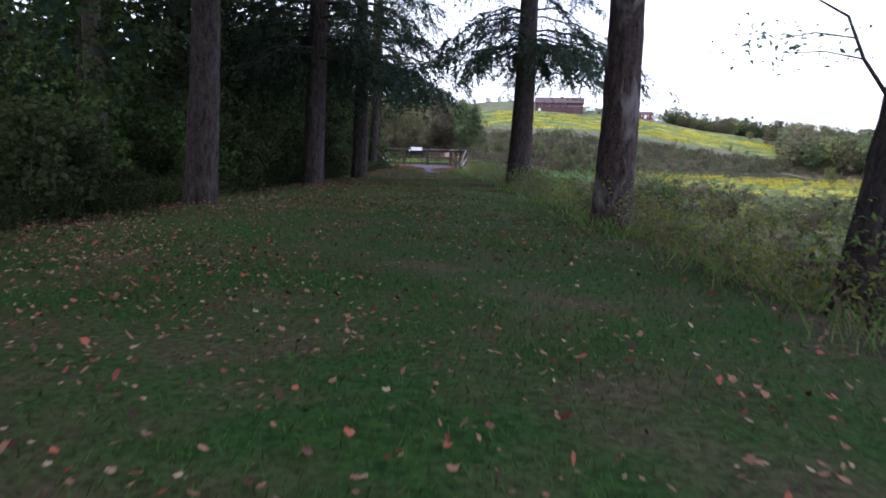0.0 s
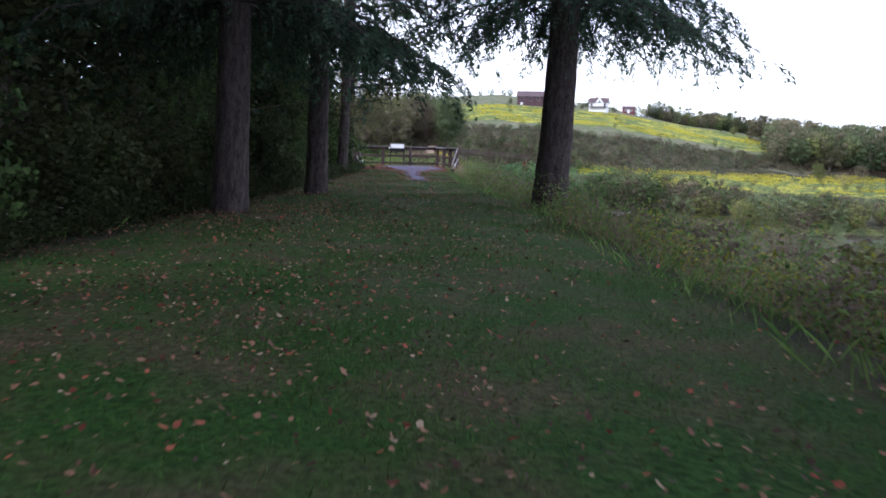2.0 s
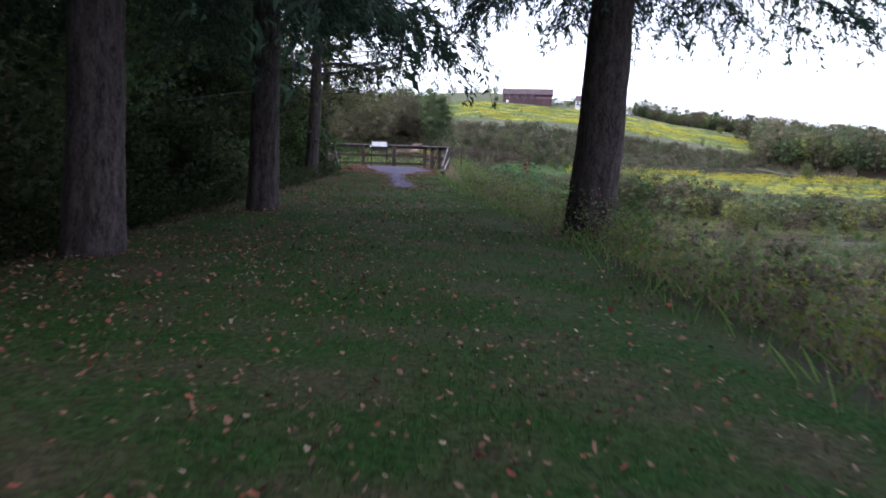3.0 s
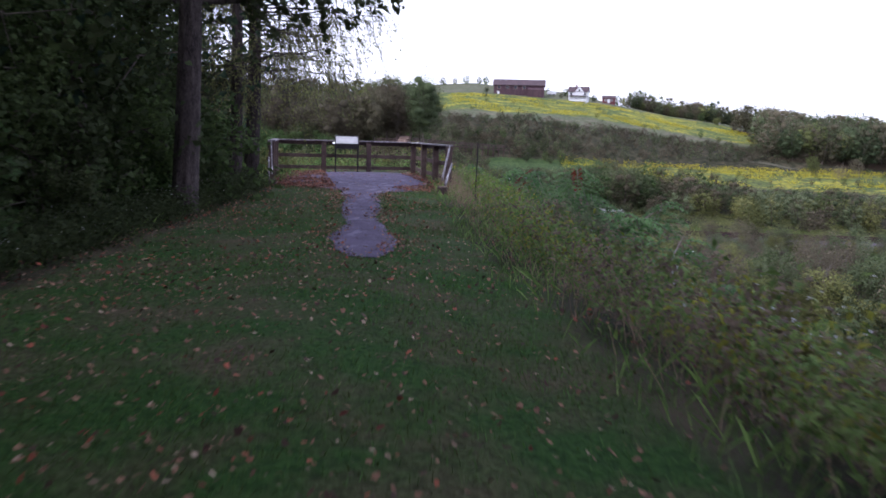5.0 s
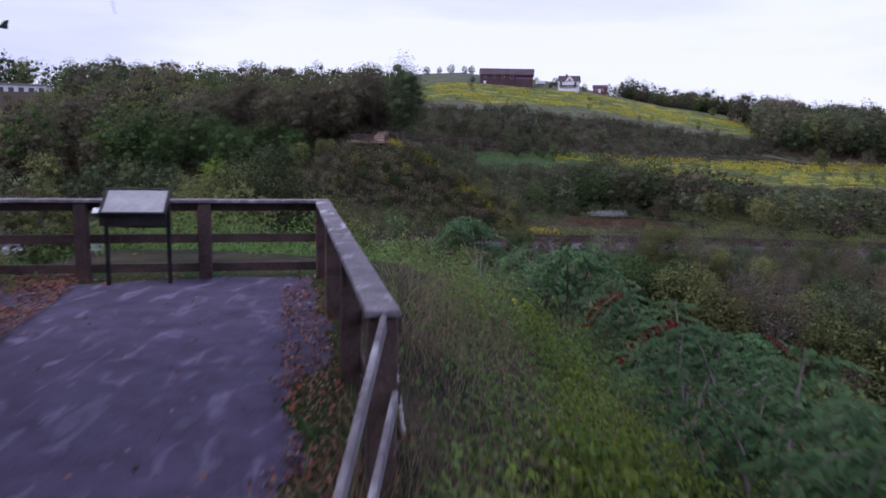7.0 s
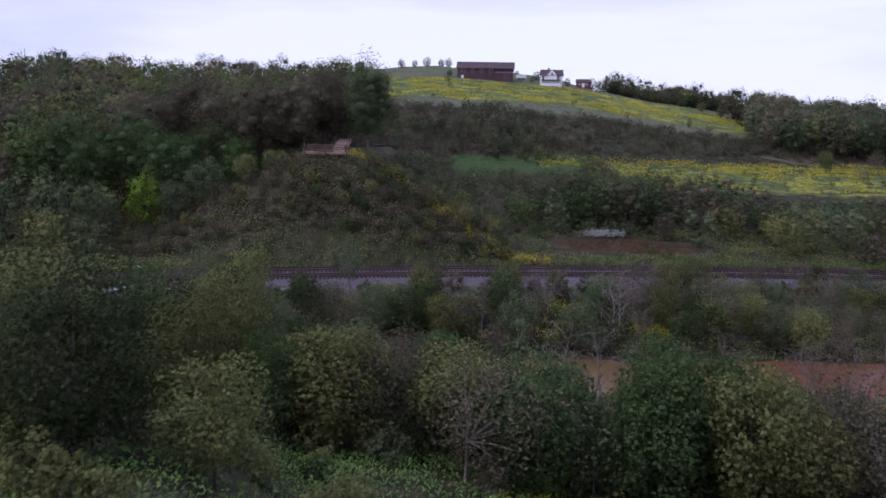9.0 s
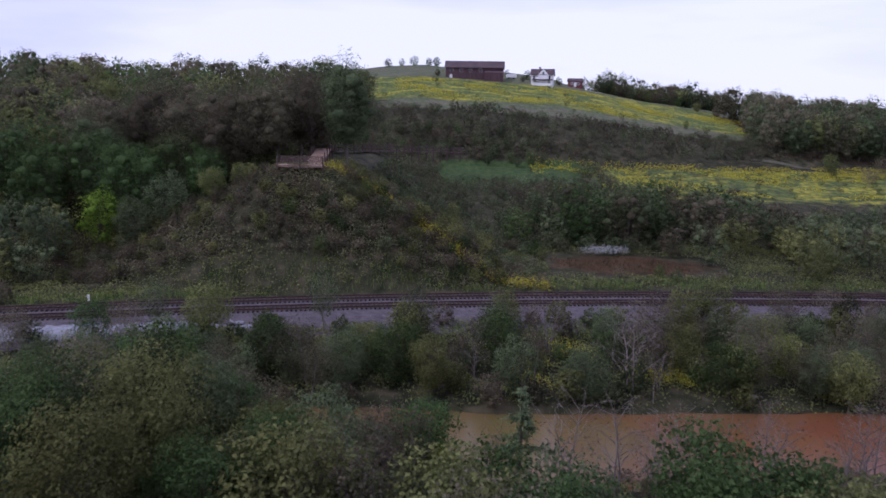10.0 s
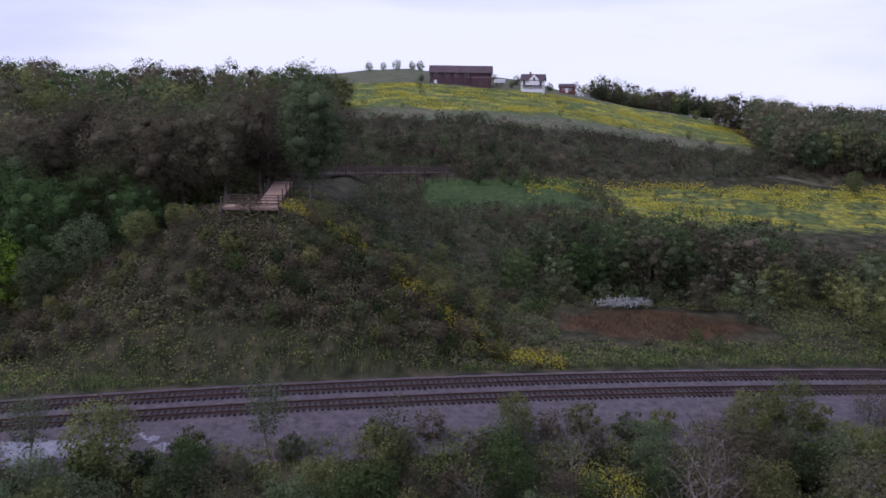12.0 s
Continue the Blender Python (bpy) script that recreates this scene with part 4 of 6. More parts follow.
def farmhouse():
    root = thing("farmhouse", "white two-storey farmhouse with a dark red gabled roof and porch", "house", at=pose(41.5, 347, 19.4, 0, 0, -12))
    w, d, h = 8.6, 7.6, 4.6
    part("wall", gable_body("wall", w, d, h, 2.2, M["white_paint"]), root)
    part("roof", gable_roof("roof", w, d, 2.2, 0.45, 0.18, M["roof_red"]), root, "dark red shingle roof", pose(0, 0, h + 0.02))
    part("gable", gable_body("gable", 3.2, 4.0, h, 2.1, M["white_paint"]), root, at=pose(0.6, -d / 2 + 1.2, 0, 0, 0, 90))
    part("gable_roof", gable_roof("gable_roof", 3.0, 4.0, 2.1, 0.25, 0.1, M["roof_red"]), root, at=pose(0.6, -d / 2 + 1.35, h + 0.02, 0, 0, 90))
    for x in (-3.1, 3.1):
        window(root, x, -d / 2 - 0.03, 2.7, 1.0, 1.5, M["white_paint"])
    window(root, 0.6, -d / 2 - 0.35, 4.3, 0.9, 1.3, M["white_paint"])
    for y in (-2, 1.5):
        window(root, -w / 2 - 0.03, y, 2.7, 1.0, 1.5, M["white_paint"], -90)
        window(root, -w / 2 - 0.03, y, 0.4, 1.0, 1.5, M["white_paint"], -90)
    part("porch_floor", block("porch_floor", (8.0, 2.2, 0.3), M["white_paint"], 0.02), root, at=pose(0.3, -d / 2 - 1.3, 0.0))
    part("porch_roof", block("porch_roof", (8.2, 2.5, 0.28), M["roof_red"], 0.02), root, at=pose(0.3, -d / 2 - 1.3, 2.35))
    for x in (-3.5, -1.6, 0.3, 2.2, 4.1):
        part("column", block("column", (0.24, 0.24, 2.1), M["white_paint"], 0.02), root, at=pose(x, -d / 2 - 2.2, 0.28))
        part("pier", block("pier", (0.5, 0.5, 2.4), M["white_paint"], 0.02), root, at=pose(x, -d / 2 - 2.0, -2.4))
    part("door", block("door", (1.1, 0.1, 2.0), M["roof_red"], 0.01), root, "dark front door", pose(0.3, -d / 2 - 0.06, 0.3))
    part("balustrade", block("balustrade", (8.0, 0.08, 0.7), M["white_paint"], 0.01), root, at=pose(0.3, -d / 2 - 2.36, 0.3))
    part("chimney", block("chimney", (0.7, 0.7, 2.2), M["red_board"], 0.03), root, at=pose(-1.2, 0.4, 5.6))


def red_shed():
    root = thing("shed", "small bright red shed with white trim beside trees", "shed", at=pose(59.5, 376, 20.6, 0, 0, -6))
    part("wall", gable_body("wall", 6.2, 4.6, 2.4, 1.2, M["red_board"]), root)
    part("roof", gable_roof("roof", 6.2, 4.6, 1.2, 0.3, 0.14, M["roof_red"]), root, at=pose(0, 0, 2.42))
    for x in (-1.6, 1.4):
        window(root, x, -2.33, 0.9, 1.0, 1.0, M["white_paint"])
    part("door", block("door", (1.2, 0.1, 1.9), M["white_paint"], 0.01), root, at=pose(-0.1, -2.34, 0))


barn()
farmhouse()
red_shed()

trailer = thing("trailer", "small white trailer parked beside the barn", "trailer", at=pose(*at_land(30.0, 362, 0.0), 0, 0, 5))
part("body", block("body", (4.2, 2.0, 1.5), M["white_paint"], 0.12), trailer, at=pose(0, 0, 0.5))
tyre = mesh_of("wheel", *tubes([([(0, -0.1, 0), (0, -0.09, 0), (0, 0.09, 0), (0, 0.1, 0)], [0.02, 0.34, 0.34, 0.02])], 14), M["iron"])
for wx_, wy_ in ((-1, -0.9), (1, -0.9), (-1, 0.9), (1, 0.9)):
    part("wheel", tyre, trailer, at=pose(wx_, wy_, 0.34))

hall = thing("building", "low pale flat-roofed building among far trees", "building", at=pose(-203, 337, float(land(-203, 337)) - 5.0, 0, 0, 20))
part("wall", block("wall", (24, 14, 7.5), M["white_paint"], 0.1), hall)
part("roof", block("roof", (25, 15, 0.8), M["wood_cap"], 0.1), hall, at=pose(0, 0, 7.5))
for i in range(6):
    window(hall, -10 + i * 4, -7.03, 4.4, 2.2, 2.2, M["wood_cap"])
mast = new("radio_mast", mesh_of("radio_mast", *tubes([([(0, 0, 0), (0, 0, 14), (0, 0, 27)], [0.35, 0.25, 0.1])], 6), M["iron"]))
mast.matrix_basis = pose(*at_land(-266, 500, -0.2))
tagged(mast, "slim grey radio mast above far woods", "mast")


# ---------------------------------------------------------------- plants: one of each kind
def R(seed):
    return np.random.default_rng(seed)


dome_tree("broad_a", "tree", "full green broadleaf tree on the valley floor", "tree", R(1), 8.0, "leaf_green", 4200, 0.255, 0.178, girth=0.36, low=0.1, core=0)
dome_tree("broad_b", "tree", "olive-green broadleaf tree turning early autumn", "tree", R(2), 7.6, "leaf_olive", 4200, 0.255, 0.178, girth=0.38, low=0.1, core=0)
dome_tree("broad_c", "tree", "brownish half-bare tree in early autumn", "tree", R(3), 7.5, "leaf_brown", 2480, 0.212, 0.136, bark="twig", girth=0.36, low=0.15, clumps=44, fill=0.3, core=0)
dome_tree("broad_d", "tree", "grey-green willowy tree by the river", "tree", R(4), 7.0, "leaf_grey", 4200, 0.238, 0.162, girth=0.38, low=0.05, stems=2, core=0)
dome_tree("broad_e", "tree", "dark green round tree beside the railway", "tree", R(5), 6.0, "leaf_dark", 2777, 0.238, 0.17, girth=0.38, low=0.05)
for near, far, seed, leaf, words in (("near_a", "broad_a", 41, "leaf_green", "full green broadleaf tree on the valley floor"), ("near_b", "broad_b", 42, "leaf_olive", "olive-green broadleaf tree turning early autumn"), ("near_e", "broad_e", 43, "leaf_dark", "dark green round tree near the river")):
    dome_tree(near, "tree", words, "tree", R(seed), 7.8, leaf, 8500, 0.185, 0.13, girth=0.37, low=0.08, clumps=48, fill=0.4, core=0)
dome_tree("slim", "sapling", "slender pale-green sapling with a sparse crown", "sapling", R(6), 6.5, "leaf_grey", 1100, 0.22, 0.12, bark="twig", girth=0.24, low=0.35, stems=2, clumps=20, core=0)
plant("bare", "tree", "almost leafless grey-brown tree with thin branches", "tree", R(7), 6.5, "leaf_brown", 420, 0.13, 0.08, bark="twig", limbs=14, first=0.15, reach=0.4, rise=0.8, stems=2)
dome_tree("yellow", "tree", "young yellow-green tree among darker shrubs", "tree", R(8), 5.5, "lime", 2579, 0.187, 0.128, girth=0.3, low=0.08)
dome_tree("shrub_a", "shrub", "dense green shrub in rough grass", "shrub", R(11), 2.5, "leaf_green", 780, 0.216, 0.144, girth=0.52, low=0.0, stems=3, clumps=26)
dome_tree("shrub_b", "shrub", "olive shrub with mixed autumn leaves", "shrub", R(12), 2.4, "leaf_olive", 780, 0.216, 0.144, girth=0.55, low=0.0, stems=3, clumps=26)
dome_tree("shrub_c", "shrub", "brown thorny half-bare shrub", "shrub", R(13), 2.3, "leaf_brown", 800, 0.18, 0.113, bark="twig", girth=0.52, low=0.0, stems=4, clumps=28, fill=0.3)
dome_tree("shrub_d", "shrub", "grey-green shrub with pale leaves", "shrub", R(14), 2.5, "leaf_grey", 780, 0.216, 0.144, girth=0.5, low=0.0, stems=3, clumps=26)
dome_tree("far_a", "tree", "green woodland tree on the far slope", "tree", R(21), 10.5, "leaf_green", 1368, 0.425, 0.323, girth=0.36, low=0.03, sides=4)
dome_tree("far_b", "tree", "olive-brown woodland tree on the far slope", "tree", R(22), 10, "leaf_olive", 1368, 0.425, 0.323, girth=0.4, low=0.03, sides=4)
dome_tree("far_c", "tree", "dull brown woodland tree on the far slope", "tree", R(23), 10, "leaf_dusk", 1368, 0.425, 0.323, girth=0.38, low=0.03, sides=4)
dome_tree("far_d", "tree", "dark green woodland tree on the far slope", "tree", R(24), 10, "leaf_deep", 1368, 0.425, 0.323, girth=0.36, low=0.03, sides=4)
dome_tree("far_e", "tree", "grey-green woodland tree beside the marsh", "tree", R(28), 10, "leaf_grey", 1368, 0.425, 0.323, girth=0.4, low=0.03, sides=4)
dome_tree("far_s", "shrub", "low dark scrub bush on the far bank", "shrub", R(25), 3.0, "leaf_deep", 283, 0.378, 0.27, girth=0.6, low=-0.05, stems=2, clumps=20, sides=3)
dome_tree("far_t", "shrub", "brown scrub bush on the far bank", "shrub", R(26), 3.0, "leaf_dusk", 283, 0.378, 0.27, girth=0.6, low=-0.05, stems=2, clumps=20, sides=3)
dome_tree("far_u", "shrub", "grey-green scrub bush on the far bank", "shrub", R(27), 3.0, "leaf_grey", 283, 0.378, 0.27, girth=0.6, low=-0.05, stems=2, clumps=20, sides=3)
dome_tree("copse_brown", "tree", "tall brownish woodland tree beside the wooden deck", "tree", R(51), 13.5, "leaf_dusk", 8970, 0.255, 0.178, girth=0.40, low=0.2, clumps=60, fill=0.35, core=0.5)
dome_tree("copse_green", "tree", "tall dark green tree beside the wooden deck", "tree", R(52), 15.0, "leaf_deep", 8970, 0.255, 0.178, girth=0.25, low=0.16, clumps=60, fill=0.35, core=0.42)
dome_tree("copse_olive", "tree", "rounded green woodland tree on the opposite slope", "tree", R(53), 14.0, "leaf_green", 8280, 0.255, 0.178, girth=0.36, low=0.05, clumps=56, fill=0.35, core=0.42)
conifer("spruce", "spruce_tree", "bluish young spruce at the river's edge", R(31), 7.0, 2600, 0.34, leaf="leaf_grey")


def spread(seed, n, xr, yr, kinds, size, gap, ok=None):
    """n spots scattered over a rectangle, never closer than gap; kinds: keys with weights."""
    rng = R(seed)
    keys = [k for k, w in kinds for _ in range(w)]
    done = []
    for _ in range(n * 14):
        if len(done) >= n:
            break
        x, y = rng.uniform(*xr), rng.uniform(*yr)
        if ok is not None and not ok(x, y):
            continue
        if any((x - a) ** 2 + (y - b) ** 2 < gap * gap for _, a, b, _ in done):
            continue
        done.append((keys[rng.integers(len(keys))], x, y, rng.uniform(*size)))
    return done


def region(*args):
    for i, (key, x, y, s) in enumerate(spread(*args)):
        place(key, x, y, s, (x * 71 + y * 37) % 360, stretch=0.85 + 0.3 * ((i * 0.618) % 1))


def clear_of_river(x, y):
    return y < 72.5 - 0.02 * x or y > 84.5 + 0.02 * x


def clear_of_track(x, y):
    return y < track_y(x) - 8.5 or y > track_y(x) + 7.5


# named spots along the valley
for key, x, y, s in (("slim", -8.0, 97.5, 1.0), ("slim", 1.1, 93.5, 1.05), ("slim", 7.6, 96.5, 0.85), ("bare", 12.5, 96.0, 0.9), ("bare", 18.5, 86.5, 1.15), ("bare", 24.0, 98.0, 0.9),
                     ("broad_e", -12.5, 89.0, 0.95), ("slim", -24.5, 95.5, 0.9), ("yellow", -20.5, 88.0, 0.5), ("broad_e", 29.3, 104.0, 0.5), ("broad_e", 44.0, 103.0, 0.6),
                     ("broad_a", -14.5, 69.0, 1.0), ("broad_d", -4.5, 70.5, 0.9), ("broad_a", 1.8, 70.0, 0.72), ("bare", 13.5, 69.0, 0.95), ("spruce", 7.4, 68.0, 1.1), ("bare", 6.0, 70.8, 0.7),
                     ("bare", 16.0, 71.0, 0.8), ("yellow", 33.0, 92.0, 0.75), ("broad_d", 33.5, 87.0, 0.6), ("broad_c", 22.0, 91.0, 1.0), ("broad_c", 28.0, 89.5, 0.95),
                     ("near_b", -10.0, 58.0, 0.95), ("near_a", -4.0, 59.0, 0.95), ("broad_d", 1.0, 57.0, 0.8), ("yellow", 8.3, 53.0, 0.6), ("near_b", -18.5, 51.0, 1.1),
                     ("near_e", -9.8, 39.0, 1.0), ("near_b", -12.5, 42.0, 1.0), ("broad_c", 17.0, 58.0, 0.6), ("near_e", -13.0, 56.0, 0.9), ("broad_d", 12.0, 59.0, 0.55), ("yellow", 3.0, 66.5, 0.7)):
    place(key, x, y, s, (x * 77) % 360)
valley = [("broad_a", 3), ("broad_b", 3), ("broad_c", 3), ("broad_d", 3), ("broad_e", 1), ("bare", 1), ("slim", 1)]
region(101, 26, (-42, -5), (46, 71), [("near_a", 3), ("near_b", 3), ("near_e", 2), ("broad_d", 1)], (0.6, 0.9), 3.2)
region(110, 13, (4, 40), (68, 73), [("bare", 1)], (0.6, 0.95), 2.0)
region(102, 40, (-4, 60), (52, 58.5), [("broad_a", 3), ("broad_b", 3), ("broad_c", 2), ("broad_d", 2)], (0.95, 1.1), 2.6)
region(103, 60, (-60, 75), (85, 101), valley, (0.45, 0.8), 3.0, lambda x, y: clear_of_river(x, y) and clear_of_track(x, y) and y < track_y(x) - 10)
rail_spots = spread(104, 120, (-60, 75), (84, 108), [("shrub_a", 2), ("shrub_b", 3), ("shrub_c", 3), ("shrub_d", 2)], (0.7, 1.2), 2.2, lambda x, y: clear_of_river(x, y) and clear_of_track(x, y))
region(105, 46, (-20, 55), (30, 70), [("shrub_a", 3), ("shrub_b", 3), ("shrub_c", 2), ("shrub_d", 2)], (0.6, 1.2), 2.6)
region(107, 22, (-26, 2), (62, 72.5), [("broad_d", 3), ("broad_c", 3), ("broad_b", 2), ("bare", 1)], (0.55, 0.95), 2.6)
region(119, 26, (13, 50), (69, 73.2), [("shrub_b", 2), ("shrub_c", 2), ("shrub_d", 2)], (0.4, 0.75), 1.6)
region(118, 30, (4, 48), (60, 69), [("shrub_b", 2), ("shrub_c", 3), ("shrub_d", 2)], (0.5, 0.9), 2.0)
river_spots = spread(109, 22, (-40, 60), (85, 88), [("broad_c", 3), ("broad_d", 2), ("bare", 2), ("broad_b", 1)], (0.5, 0.8), 2.0)
valley_spots = spread(106, 60, (20, 130), (-30, 60), valley, (0.6, 0.95), 5.0)
valley_spots += spread(108, 60, (-130, -26), (20, 100), [("broad_a", 3), ("broad_b", 3), ("broad_e", 2)], (0.8, 1.1), 5.0, lambda x, y: clear_of_river(x, y) and clear_of_track(x, y) and (x < -48 or (y < 44 and x < -34)))
valley_spots += river_spots
valley_spots += spread(120, 70, (28, 115), (87, 108), [("broad_c", 3), ("broad_d", 3), ("broad_b", 2)], (0.45, 0.62), 2.8, lambda x, y: y < track_y(x) - 9)
thicket("railway_scrub", "low mixed bushes between river and railway", "scrub", rail_spots, R(19), 0.9)
thicket("woods", "mixed early autumn trees on the valley floor", "woods", valley_spots, R(7), 0.55)
open_spots = spread(125, 430, (11, 80), (-22, 64), [("shrub_a", 3), ("shrub_b", 4), ("shrub_c", 2), ("shrub_d", 6)], (0.8, 1.9), 2.5, lambda x, y: x > 13 - 0.115 * y and clear_of_river(x, y))
thicket("valley_scrub", "green, olive and brown bushes over the valley floor", "scrub", open_spots, R(17), 0.6)
shore_spots = spread(126, 16, (-30, 1), (70.3, 73.6), [("near_a", 2), ("near_b", 2), ("broad_d", 3), ("broad_c", 2)], (0.45, 0.8), 1.9)
thicket("riverside_trees", "small trees along the muddy river", "woods", shore_spots, R(18), 0.9)
# behind the railway
back_spots = spread(111, 26, (24, 50), (145, 157), [("far_a", 2), ("far_e", 2), ("far_c", 2), ("far_d", 4)], (0.7, 0.98), 3.0)
back_spots += spread(117, 30, (12, 80), (142, 158), [("far_a", 3), ("far_e", 3), ("far_c", 2), ("far_d", 3)], (0.4, 0.66), 2.6, lambda x, y: x < 24 or x > 50)
back_spots += spread(119, 80, (48, 130), (122, 156), [("far_c", 3), ("far_e", 2), ("far_b", 2)], (0.4, 0.75), 3.4, clear_of_track)
back_spots += spread(116, 80, (18, 62), (154, 170), [("far_a", 2), ("far_e", 3), ("far_c", 3), ("far_d", 2)], (0.4, 0.62), 3.0)
back_spots += spread(112, 22, (36, 90), (122, 146), [("far_c", 2), ("far_b", 2), ("far_u", 3), ("far_e", 2)], (0.4, 0.7), 3.2)
back_spots += spread(114, 460, (-8, 40), (134, 218), [("far_s", 3), ("far_u", 5), ("far_t", 3)], (0.45, 0.9), 1.7, lambda x, y: not (abs(y - 207 - (x - 6.8) * 1.35) < 4 and x < 9) and not (15 < x < 43 and y < 141) and not (2 < x < 34 and y > 196))
back_spots += spread(113, 70, (-4, 40), (124, 148), [("shrub_a", 2), ("shrub_d", 4), ("shrub_b", 2), ("shrub_c", 2)], (0.6, 1.0), 1.9, lambda x, y: not (17 < x < 42 and 126 < y < 140))
thicket("scrub_trees", "bushes and small trees between railway and goldenrod field", "scrub", back_spots, R(8), 0.48)
mound_spots = spread(115, 230, (-44, 10), (117, 134), [("shrub_a", 1), ("shrub_b", 4), ("shrub_c", 5), ("shrub_d", 1)], (0.5, 0.95), 1.3, lambda x, y: not (-21 < x < -11 and y > 125.0) and clear_of_track(x, y) and y > track_y(x) + 7.5 + 2.5 * wave(x, y, 6, 2))
thicket("bramble_scrub", "brown and olive bushes over the opposite embankment", "scrub", mound_spots, R(13), 0.6)
# wooded bank between the two goldenrod fields
bank_spots = spread(121, 900, (-36, 140), (224, 290), [("far_s", 3), ("far_t", 7), ("far_u", 3)], (0.35, 1.1), 2.1, lambda x, y: 226 < y - 0.2 * max(0, x - 30) < (266 if x < 30 else 260) + 5 * wave(x, y, 16, 3) and wave(x, y, 9, 5) > -0.55)
bank_spots += spread(122, 50, (-30, 30), (220, 240), [("far_d", 3), ("far_a", 2), ("far_c", 2)], (0.3, 0.5), 3.0)
bank_spots += spread(124, 90, (20, 120), (172, 226), [("far_s", 2), ("far_u", 3), ("far_t", 2)], (0.22, 0.6), 3.5)
bank_spots += spread(123, 14, (-20, 90), (268, 322), [("far_s", 1), ("far_u", 1)], (0.4, 0.75), 9.0)
bank_spots += [("far_s", -2, 330, 0.9), ("far_s", 47, 318, 0.8), ("far_a", 84, 290, 0.32), ("far_b", 90, 288, 0.28), ("far_d", 11, 230, 0.6)]
thicket("hedgerow_scrub", "dark scrub on the bank between two goldenrod fields", "scrub", bank_spots, R(9), 0.5)
# left woods and the big trees beside the deck
woods = [("far_a", 3), ("far_b", 4), ("far_c", 4), ("far_d", 3)]
for key, x, y, s in (("copse_green", -11.2, 135.5, 1.02), ("copse_green", -13.0, 149.0, 0.98), ("copse_green", -24.5, 144.0, 0.95), ("copse_brown", -17.3, 140.5, 0.92), ("copse_brown", -21.6, 136.6, 0.95),
                     ("copse_brown", -27.2, 140.5, 1.15), ("copse_brown", -34.5, 147.0, 1.4), ("copse_brown", -43.5, 151.0, 1.35), ("copse_brown", -20.5, 151.5, 1.12), ("copse_brown", -52.0, 148.0, 1.15), ("copse_olive", -31.0, 134.0, 0.62),
                     ("copse_olive", -36.8, 140.0, 1.0), ("copse_olive", -40.8, 134.5, 0.95), ("copse_olive", -46.5, 136.5, 1.0), ("copse_olive", -54.0, 134.0, 0.9), ("copse_green", -50.5, 141.0, 1.0), ("copse_green", -61.0, 140.0, 0.95),
                     ("yellow", -44.0, 127.5, 1.6), ("slim", -48.5, 121.0, 1.3), ("broad_d", -33.6, 127.0, 0.95), ("broad_d", -37.5, 124.5, 0.85), ("broad_b", -28.0, 127.5, 0.62), ("broad_b", -24.6, 128.6, 0.42), ("broad_a", -39.0, 129.0, 0.8)):
    place(key, x, y, s, (x * 53) % 360)
for key, x, s in (("far_a", -118, 0.95), ("far_d", -100.2, 1.08), ("far_b", -91.6, 1.1), ("far_d", -78.8, 1.3), ("far_a", -69.4, 1.15), ("far_d", -61.3, 1.42), ("far_b", -53.5, 1.1), ("far_d", -48.0, 1.15), ("far_d", -39.9, 1.4), ("far_a", -34.0, 1.1), ("far_d", -29.0, 1.2), ("far_b", -25.7, 1.1)):
    place(key, x, 288 + 3 * math.sin(x), s, (x * 53) % 360)
wood_spots = spread(131, 110, (-95, -8), (136, 178), [("far_a", 2), ("far_b", 3), ("far_c", 5), ("far_d", 3)], (0.9, 1.5), 4.6, lambda x, y: x < -55 or (y > 155 and x < -20))
wood_spots += spread(132, 190, (-150, -14), (165, 300), woods, (0.8, 1.3), 5.6, lambda x, y: x < -20 - (y - 165) * 0.03)
wood_spots += spread(133, 34, (-120, -46), (114, 134), [("far_e", 3), ("far_b", 2), ("far_a", 2)], (0.5, 0.9), 3.6, clear_of_track)
far_wood = spread(134, 130, (-460, -140), (170, 520), woods, (1.0, 1.5), 11.0, lambda x, y: y > 350 or abs(x + 203 + (y - 337) * 0.61) > 22)
# the trees below the far building stay low
wood_spots = [(k, x, y, min(q, 0.34) if y > 165 and abs(x - 2.5 + 0.602 * (y + 4.2)) < 15 * (y + 4) / 341 else q) for k, x, y, q in wood_spots]
thicket("woods", "dense olive and brown woodland on the opposite slope", "woods", wood_spots, R(10), 0.58)
far_wood += spread(135, 34, (-285, -160), (352, 400), woods, (1.3, 1.7), 6.0)
thicket("woods", "distant woods beyond the opposite slope", "woods", far_wood, R(14), 0.05)
# right-hand woods and ridge
ridge_spots = []
east_spots = spread(141, 170, (86, 200), (241, 305), [("far_d", 5), ("far_b", 1), ("far_c", 4)], (1.05, 1.6), 4.8, lambda x, y: x > 90 + (y - 238) * 0.31)
east_spots += spread(142, 60, (100, 230), (150, 234), [("far_s", 2), ("far_t", 2), ("broad_c", 1), ("broad_b", 1)], (0.6, 1.1), 5.0)
east_spots += spread(143, 150, (84, 330), (374, 440), [("far_d", 3), ("far_c", 3), ("far_b", 2), ("far_e", 1)], (0.75, 1.15), 6.0)
east_spots += spread(144, 50, (112, 190), (318, 345), [("far_d", 3), ("far_c", 3)], (1.1, 1.45), 4.5)
